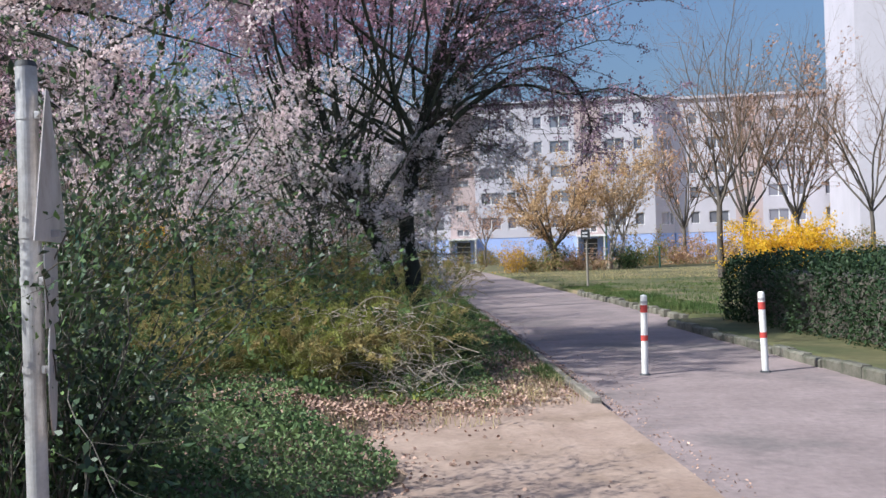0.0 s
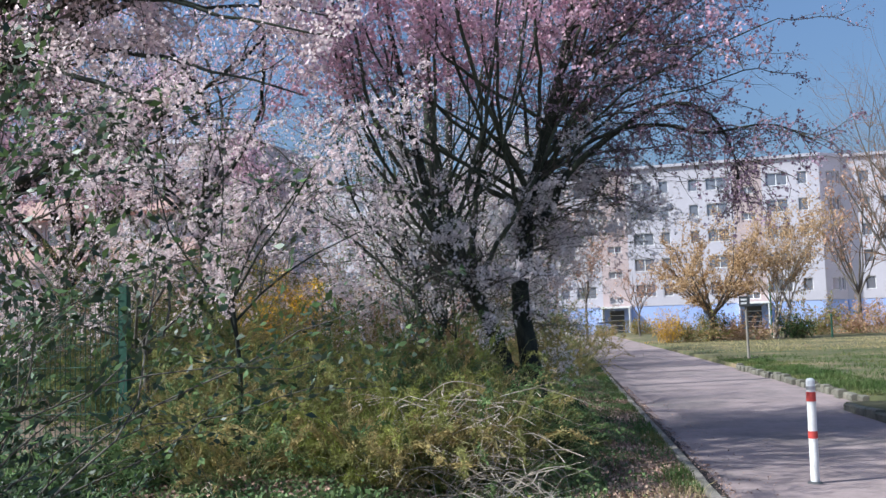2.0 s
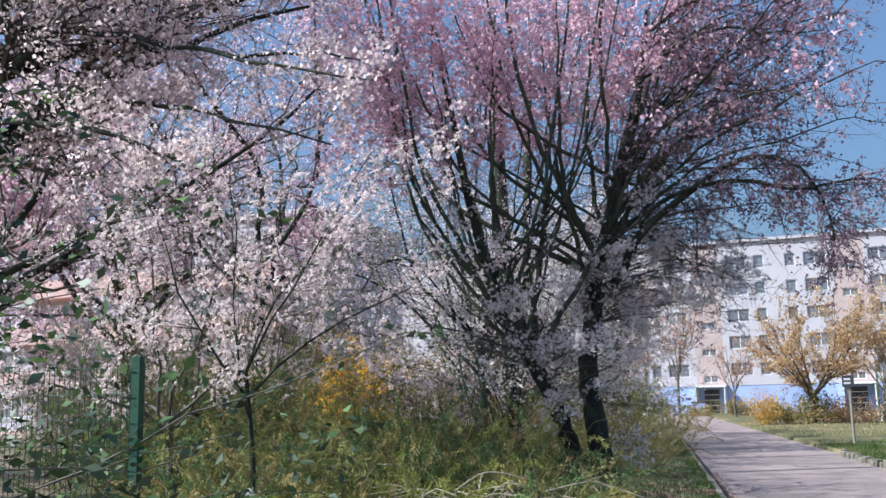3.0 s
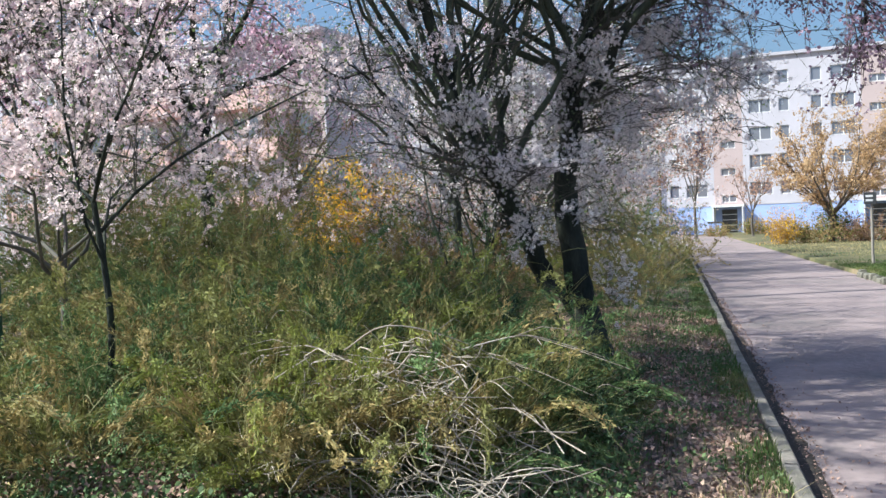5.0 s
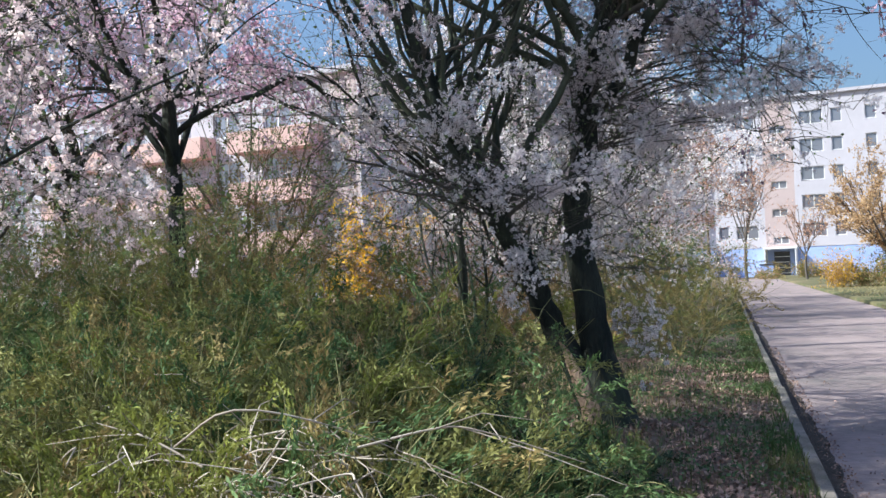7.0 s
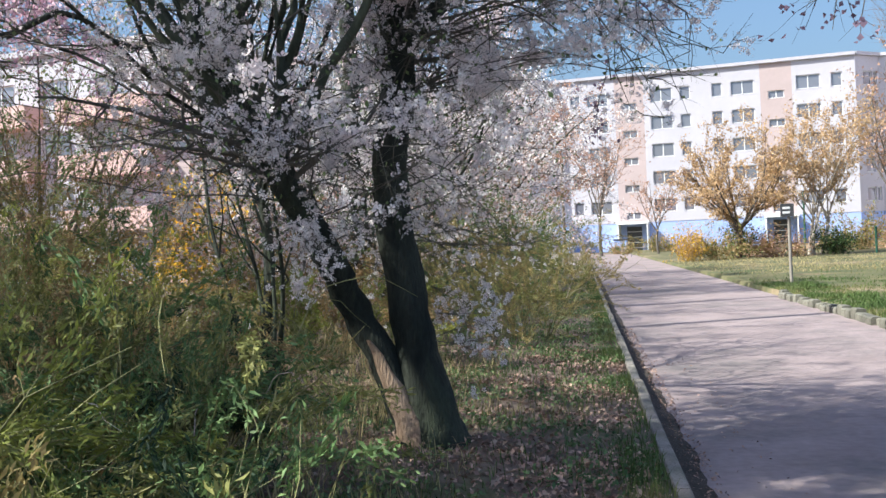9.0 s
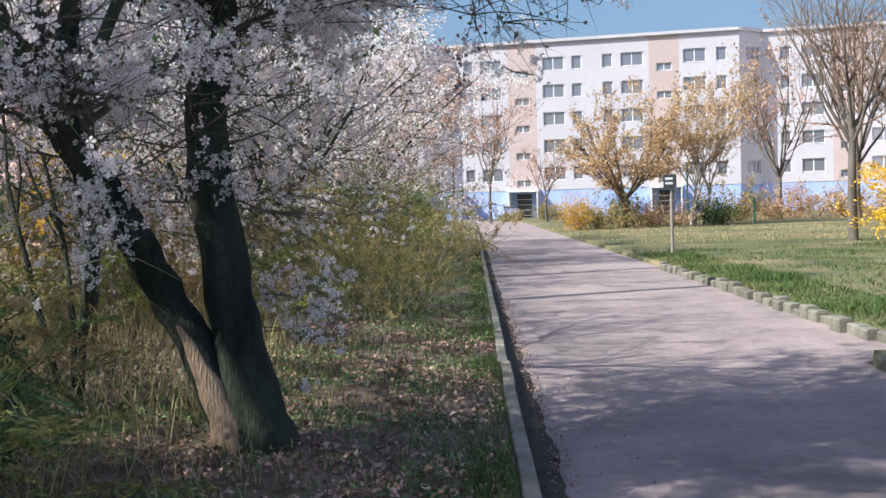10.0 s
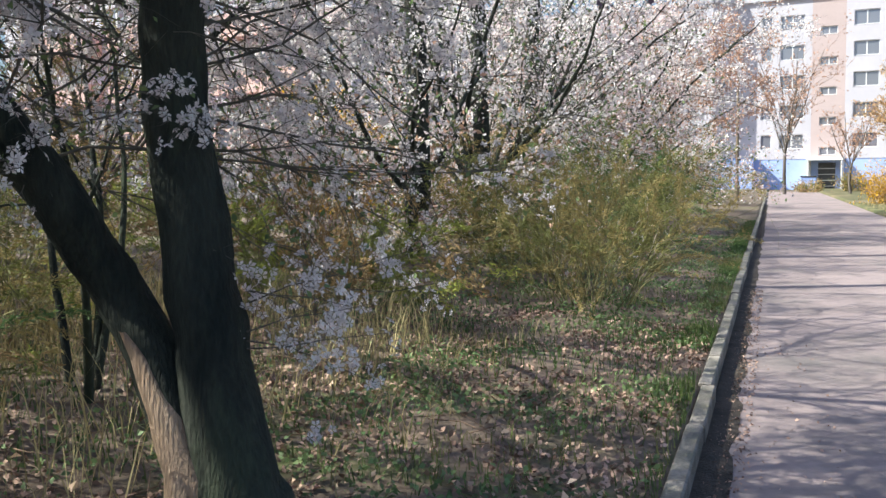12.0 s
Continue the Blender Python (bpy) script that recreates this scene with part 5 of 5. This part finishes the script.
def bare_tree(at, height, radius, seed, label, fork=0.4, limbs=6, trunk=0.12, buds=None, n=0, size=0.08, twig=None, spread=0.55, bark=None, kids=(8, 7), stems_n=1, name="bare_tree"):
    x, y = at
    t = thing(name, (x, y, ground_z(x, y) - 0.03), label, "tree", "trees on the lawn")
    rnd, rng = random.Random(seed), np.random.default_rng(seed)
    out = []
    spec = dict(step=(0.6, 0.35, 0.25), wander=(0.07, 0.12, 0.16), up=(0.05, 0.04, 0.02), kids=(*kids, 0), bare=(0.2, 0.2, 0), spread=(0.6, 0.65, 0), ratio=(0.5, 0.45, 0), tip=0.2)
    for s in range(stems_n):
        off = Vector((0, 0, 0)) if stems_n == 1 else Vector((rnd.gauss(0, 0.25), rnd.gauss(0, 0.25), 0))
        lean = Vector((0, 0, 0)) if stems_n == 1 else Vector((rnd.gauss(0, 0.35), rnd.gauss(0, 0.35), 0))
        top = off + lean * fork * height * 0.6 + Vector((0, 0, height * fork))
        pts, rad = bend([off, (off + top) / 2 + Vector((rnd.gauss(0, 0.06), 0, 0)), top], [trunk * 1.2, trunk, trunk * 0.85], 7)
        out.append((0, pts, rad))
        for i in range(limbs):
            a = math.tau * (i + rnd.uniform(-0.3, 0.3)) / limbs
            grow(rnd, out, pts[-1 - i % 2], (math.cos(a) * spread, math.sin(a) * spread, 1), height * (1 - fork) * rnd.uniform(0.75, 1.05), trunk * 0.5, 0, spec)
    stems(t, out, 1, bark or M_BARK_GREY, twig or M_TWIG, (7, 3))
    if buds:
        tagged(put("bud_cover", leaves("bud_cover", along(rng, out, 1, n, 0.06), size, rng, 0.7), buds, t), kind="stuff")
    return t


bare_tree((-9.4, 23.5), 6.5, 3.0, 59, "thin twiggy tree with young leaves before the house", 0.15, 9, 0.07, M_YOUNG, 3200, 0.06, M_TWIG_BROWN, 0.7, name="budding_tree")
bare_tree((11.45, 38.9), 8.6, 3.0, 60, "small bare tree with a forked crown on the lawn", 0.40, 6, 0.13, twig=M_TWIG_BROWN)
bare_tree((8.0, 60.0), 7.0, 3.6, 61, "spreading tree with amber buds", 0.22, 7, 0.13, M_AMBER, 13000, 0.11, M_TWIG_BROWN, 0.95, stems_n=2, name="budding_tree")
bare_tree((11.6, 61.0), 8.2, 2.8, 62, "pale-stemmed tree with golden young leaves", 0.25, 5, 0.09, M_AMBER, 11000, 0.11, M_DRY, 0.5, M_DRY, stems_n=3, name="budding_tree")
bare_tree((1.2, 86.0), 11.5, 3.0, 63, "bare slender tree before the building", 0.3, 7, 0.12, M_SALMON, 1400, 0.16, M_TWIG_BROWN, 0.45)
bare_tree((5.4, 82.0), 6.5, 2.4, 64, "small bare tree before the building", 0.3, 6, 0.09, M_SALMON, 900, 0.14, M_TWIG_BROWN, 0.6)
bare_tree((22.5, 66.0), 18.0, 5.0, 65, "tall bare tree with upright branches", 0.20, 10, 0.17, None, 0, 0.1, M_TWIG_BROWN, 0.48, kids=(12, 9))
bare_tree((27.5, 69.0), 17.0, 5.0, 66, "tall bare tree with upright branches", 0.20, 10, 0.16, M_SALMON, 2600, 0.2, M_TWIG_BROWN, 0.48, kids=(12, 9))
bare_tree((23.5, 50.0), 13.5, 4.5, 67, "bare tree with wide crown", 0.25, 8, 0.12, None, 0, 0.1, M_TWIG_BROWN, 0.8, kids=(11, 9))
bare_tree((20.5, 74.0), 12.0, 4.0, 68, "tree with salmon buds before the building", 0.25, 8, 0.15, M_SALMON, 1300, 0.2, M_TWIG_BROWN, 0.6, name="budding_tree")
bare_tree((30.5, 52.0), 12.0, 4.5, 69, "bare tree beside the tower block", 0.25, 8, 0.12, None, 0, 0.1, M_TWIG_BROWN, 0.8, kids=(11, 9))

FAR = [
    ("forsythia", (13.2, 37.0), 2.7, 1.35, (M_FORSYTHIA,), "forsythia bush in full yellow flower", 22000, 0.09, M_RUST),
    ("forsythia", (16.6, 39.5), 1.7, 1.3, (M_FORSYTHIA, M_OLIVE), "small forsythia bush with sparse yellow flowers", 3000, 0.09, M_RUST),
    ("forsythia", (4.9, 57.5), 1.9, 0.8, (M_FORSYTHIA, M_AMBER), "small forsythia bush in yellow flower", 2500, 0.10, M_RUST),
    ("forsythia", (-11.6, 39.0), 4.4, 1.8, (M_FORSYTHIA,), "tall forsythia bush in yellow flower", 14000, 0.13, M_RUST),
    ("forsythia", (-14.6, 45.0), 3.6, 2.2, (M_FORSYTHIA, M_AMBER), "forsythia bush beside the house", 5000, 0.14, M_RUST),
    ("shrub", (6.6, 58.6), 1.9, 1.7, (M_RUST, M_OLIVE), "brown twiggy shrub at the lawn's edge", 3500, 0.11, None),
    ("shrub", (9.6, 59.0), 1.6, 1.6, (M_RUST, M_SALMON), "brown twiggy shrub at the lawn's edge", 3500, 0.11, None),
    ("shrub", (8.4, 62.0), 1.9, 1.2, (M_HEDGE, M_GREEN), "dark evergreen shrub at the lawn's edge", 3000, 0.11, None),
    ("shrub", (12.6, 60.0), 1.4, 0.9, (M_HEDGE, M_GREEN), "dark evergreen shrub at the lawn's edge", 2500, 0.11, None),
    ("shrub", (15.5, 68.0), 2.6, 2.2, (M_OLIVE, M_RUST), "large olive shrub before the building", 4000, 0.14, None),
    ("shrub", (19.5, 69.0), 2.2, 2.2, (M_RUST, M_SALMON), "brown shrub before the building", 4000, 0.14, None),
    ("shrub", (24.0, 70.0), 2.4, 2.4, (M_RUST, M_AMBER), "brown and gold shrub before the building", 4000, 0.14, None),
    ("shrub", (29.0, 66.0), 2.6, 2.4, (M_OLIVE, M_AMBER), "gold-green shrub before the building", 4000, 0.14, None),
    ("shrub", (20.5, 42.0), 2.0, 1.8, (M_OLIVE, M_RUST), "olive shrub behind the hedge", 4000, 0.1, None),
    ("shrub", (25.0, 42.0), 2.2, 2.0, (M_OLIVE, M_GREEN), "olive shrub behind the hedge", 4000, 0.1, None),
    ("shrub", (3.0, 93.5), 1.1, 1.3, (M_OLIVE, M_AMBER), "low olive shrub before the building", 1800, 0.14, None),
    ("shrub", (6.4, 92.0), 1.6, 1.4, (M_OLIVE, M_RUST), "low olive shrub before the building", 1800, 0.14, None),
    ("shrub", (-4.5, 60.0), 3.6, 2.4, (M_HEDGE, M_GREEN), "tall dark shrub at the path's far end", 4500, 0.14, None),
    ("shrub", (-5.0, 72.0), 4.0, 2.6, (M_GREEN, M_OLIVE), "tall green shrub at the path's far end", 4500, 0.16, None),
    ("shrub", (-14.0, 30.0), 2.8, 2.4, (M_OLIVE, M_LIME), "tall olive shrub under the trees", 5000, 0.1, None),
    ("shrub", (-18.0, 38.0), 3.0, 2.6, (M_OLIVE, M_GREEN), "tall olive shrub before the house", 5000, 0.12, None),
    ("shrub", (-13.0, 23.0), 2.4, 2.0, (M_OLIVE, M_LIME), "tall olive shrub under the trees", 5000, 0.08, None),
]
for i, (nm, at, h, r, f, label, n, size, tw) in enumerate(FAR):
    shrub(nm, at, h, r, 200 + i, f, label, 40, n, size, tw)


# ---- ground cover, grass and fallen leaves ----
rng = np.random.default_rng(3)
P = np.concatenate([scatter(rng, 60000, -6.2, -0.9, 4.4, 10.6, 0.05, 0.0, 1.4, 1.0), scatter(rng, 7000, -4.2, -1.0, 9.0, 12.0, 0.04, 0.0, 1.6, 2.0)])
P = P[~((P[:, 0] > -2.35 + 0.5 * np.sin(P[:, 1] * 1.3)) & (P[:, 1] < 8.55))]
P[:, 2] += rng.uniform(-0.03, 0.09, len(P))
stuff("ground_cover", leaves("ground_cover", P, 0.034, rng, 0.62, 0.35, 0.5), M_COVER, "low green ground cover of small leaves", "ground cover")
P = np.concatenate([scatter(rng, 52000, -5.5, -0.12, 9.0, 20.0, 0.012, -0.12, 1.1, 5.0), scatter(rng, 6000, -5.0, -0.12, 20.0, 34.0, 0.015, -0.2, 0.8, 6.0),
                    scatter(rng, 8000, -3.6, -0.3, 5.0, 9.6, 0.02, -0.05, 1.2, 7.0)])
P = P[(P[:, 1] > 9.0) | (P[:, 0] < -2.0 + rng.exponential(0.35, len(P)))]
near_slab = ((P[:, 1] < 8.7) & (P[:, 0] > -2.2)) | ((P[:, 1] < 9.9) & (P[:, 0] > -1.0) & (rng.uniform(0, 1, len(P)) < 0.25))
P[near_slab, 2] = 0.085
P = np.concatenate([P, scatter(rng, 9000, -5.4, -0.9, 8.6, 11.4, 0.05, -0.2, 1.0, 17.0), scatter(rng, 10000, -4.8, -0.7, 7.6, 9.6, 0.10, -0.05, 1.7, 18.0)])
stuff("leaf_litter", leaves("leaf_litter", P, 0.035, rng, 0.7, 0.6), M_LITTER, "dry brown fallen leaves", "leaf litter")
P = np.concatenate([scatter(rng, 2200, -3.2, -0.3, 8.4, 10.2, 0.05, -0.1, 1.3, 31.0), scatter(rng, 500, -4.5, -2.0, 6.0, 9.0, 0.06, 0.0, 1.3, 32.0), scatter(rng, 2600, -2.9, -0.7, 8.2, 9.3, 0.07, -0.15, 1.6, 34.0), scatter(rng, 900, -3.0, -0.2, 11.0, 17.0, 0.035, 0.0, 1.2, 33.0)])
stuff("large_litter", leaves("large_litter", P, 0.044, rng, 0.55, 0.35, 0.5), M_PALE_LEAF, "large curled pale brown fallen leaves", "leaf litter")
P = np.concatenate([scatter(rng, 2600, 0.01, 0.24, 8.2, 24, 0.006), scatter(rng, 350, 0.0, 0.7, 8.5, 20, 0.004), scatter(rng, 300, -0.02, 0.35, 4.5, 9.0, 0.004)])
stuff("path_litter", leaves("path_litter", P, 0.022, rng, 0.6, 0.7), M_LITTER, "brown leaf crumbs along the kerb", "leaf litter")
# uneven dark strip that paints the kerb's shadow on the path, with some dirt
V, F = [], []
for k, y in enumerate(np.arange(8.62, 60, 0.12)):
    w = 0.15 + 0.05 * noise.noise(Vector((0.3, y * 1.3, 2.0))) + 0.03 * noise.noise(Vector((0.3, y * 6.0, 5.0)))
    w *= min(1.0, 0.15 + (y - 8.6) / 0.7)
    V += [(-0.004, y, 0.016), (w * 0.5, y, 0.012), (w, y, 0.0015)]
    if k:
        F += [(3 * k - 3, 3 * k - 2, 3 * k + 1, 3 * k), (3 * k - 2, 3 * k - 1, 3 * k + 2, 3 * k + 1)]
stuff("gutter_dirt", quads("gutter_dirt", V, F), M_GUTTER_SHADE, "dark strip of painted kerb shadow and dirt", "dirt")
edge = scatter(rng, 26000, -1.0, -0.10, 10.0, 40, 0, -0.12, 0.9, 8.0)
edge = edge[rng.uniform(0, 1, len(edge)) < np.exp((edge[:, 0] + 0.1) / 0.22)]
P = np.concatenate([edge, scatter(rng, 9000, -0.35, -0.10, 10.0, 40, 0, -0.05, 0.9, 8.0), scatter(rng, 10000, -2.6, -0.3, 10.4, 22, 0, 0.05, 1.0, 9.0), scatter(rng, 5000, -6, -2.5, 12.0, 20, 0, 0.0, 0.8, 10.0)])
weeds = scatter(rng, 46000, -3.2, -0.12, 9.8, 32, 0.01, 0.08, 1.5, 21.0)
weeds[:, 2] += rng.uniform(0, 0.05, len(weeds))
stuff("verge_weeds", leaves("verge_weeds", weeds, 0.035, rng, 0.6, 0.4), M_COVER, "patches of small green weeds on the verge", "weeds")
stuff("verge_grass", blades("verge_grass", P, 0.085, 0.007, rng), M_GRASS, "green grass tufts on the verge", "grass")
P = np.concatenate([scatter(rng, 700, -2.4, -0.9, 9.2, 11.8, 0, 0.05, 1.2, 11.0), scatter(rng, 2600, -2.7, -0.15, 8.5, 9.9, 0.0, 0.02, 1.4, 35.0), scatter(rng, 4500, -5.5, -1.2, 10, 19, 0, 0.05, 0.8, 12.0), scatter(rng, 1800, -5.0, -1.0, 7.5, 11, 0, 0.0, 1.2, 18.0)])
stuff("dry_grass", blades("dry_grass", P, 0.16, 0.006, rng, 0.6), M_STRAW, "dry straw-coloured grass", "grass")
P = scatter(rng, 4800, -4.8, -1.7, 12.3, 18.5, 0, -0.05, 0.9, 44.0)
P = P[P[:, 0] < -1.95]
stuff("tall_dry_grass", blades("tall_dry_grass", P, 0.42, 0.007, rng, 0.5), M_STRAW, "tall dry straw-coloured grass under the trees", "grass")
P = np.concatenate([scatter(rng, 30000, 4.0, 14, 18.8, 36, 0, 0.02, 0.6, 13.0), scatter(rng, 7000, 4.1, 22, 30, 46, 0, -0.05, 0.3, 14.0), scatter(rng, 9000, 3.9, 5.2, 18.8, 34, 0)])
tall = np.array([noise.noise(Vector((x * 0.7, y * 0.7, 41.0))) + 0.6 * noise.noise(Vector((x * 2.3, y * 2.3, 7.0))) for x, y in P[:, :2]])
stuff("lawn_grass", blades("lawn_grass", P, 0.045 + 0.13 * np.clip(tall + 0.1, 0, 0.9), 0.014, rng, 0.6), M_GRASS, "short green lawn grass", "grass")
P = scatter(rng, 9000, 4.1, 20, 40, 58, 0, -0.2, 0.3, 15.0)
stuff("worn_lawn_grass", blades("worn_lawn_grass", P, 0.07, 0.02, rng), M_STRAW, "worn yellowish lawn grass", "grass")
rt = random.Random(77)
lines = []
for i in range(420):
    x, y = rt.uniform(-5.5, -0.6), rt.uniform(8.8, 19)
    a, ln = rt.uniform(0, math.tau), rt.uniform(0.12, 0.55)
    z = ground_z(x, y) + 0.02
    lines.append(([(x, y, z), (x + math.cos(a) * ln * 0.5, y + math.sin(a) * ln * 0.5, z + rt.uniform(0, 0.06)), (x + math.cos(a) * ln, y + math.sin(a) * ln, z + rt.uniform(0, 0.03))], [0.0032, 0.0026, 0.0014]))
stalks = []
for i in range(90):
    x, y = rt.gauss(-1.6, 0.5), rt.gauss(8.75, 0.28)
    a, ln = rt.uniform(0, math.tau), rt.uniform(0.12, 0.5)
    z = ground_z(x, y) + 0.03
    stalks.append(([(x, y, z), (x + math.cos(a) * ln * 0.5, y + math.sin(a) * ln * 0.5, z + rt.uniform(0, 0.08)), (x + math.cos(a) * ln, y + math.sin(a) * ln, z + rt.uniform(0, 0.12))], [0.0035, 0.003, 0.0015]))
stuff("dry_stalks", tubes("dry_stalks", stalks, 4), M_DRY, "pale dry plant stalks lying on the soil", "stalks")
stuff("fallen_twigs", tubes("fallen_twigs", lines, 4), M_TWIG_BROWN, "thin dry twigs lying on the ground", "twigs")


# ---- kerbstones, one by one ----
def kerb_piece(w, length, top, deep, stone):
    bm = bmesh.new()
    b = 0.010 if w < 0.1 else 0.022
    prof = [(0, -deep), (w, -deep), (w, top - b), (w - b, top), (b, top), (0, top - b)]
    ends = []
    for y in (0.004, length - 0.004):
        ends.append([bm.verts.new((x, y, z)) for x, z in prof])
    n = len(prof)
    for i in range(n):
        bm.faces.new((ends[0][i], ends[0][(i + 1) % n], ends[1][(i + 1) % n], ends[1][i]))
    bm.faces.new(ends[0][::-1])
    bm.faces.new(ends[1])
    bmesh.ops.recalc_face_normals(bm, faces=bm.faces)
    me = bpy.data.meshes.new("kerbstone")
    bm.to_mesh(me)
    bm.free()
    me.materials.append(stone)
    return me


def kerb(name, x, y0, y1, length, w, top, label, seed, jog=0.006, stone=None):
    k = new(name)
    k.location = (x, y0, 0)
    tagged(k, label, "kerb", kind="structure")
    me = kerb_piece(w, length, top, 0.12, stone or M_KERB)
    r = random.Random(seed)
    for i in range(int((y1 - y0) / length)):
        o = new("kerbstone", me)
        o.parent = k
        o.location = (r.gauss(0, jog), i * length, r.gauss(0, jog))
        o.rotation_euler = (r.gauss(0, jog * 0.5), r.gauss(0, jog), r.gauss(0, jog * 0.8))


kerb("kerb_left", -0.095, 8.6, 92, 1.0, 0.09, 0.118, "row of narrow concrete kerbstones along the path", 1)
kerb("kerb_lawn", 3.72, 18.7, 30.2, 0.30, 0.16, 0.125, "row of short rough kerbstones along the lawn", 2, 0.026, M_KERB_SHADED)
kerb("kerb_hedge", 3.12, 9.5, 17.7, 0.5, 0.14, 0.12, "row of short rough kerbstones along the hedge", 3, 0.014, M_KERB_SHADED)
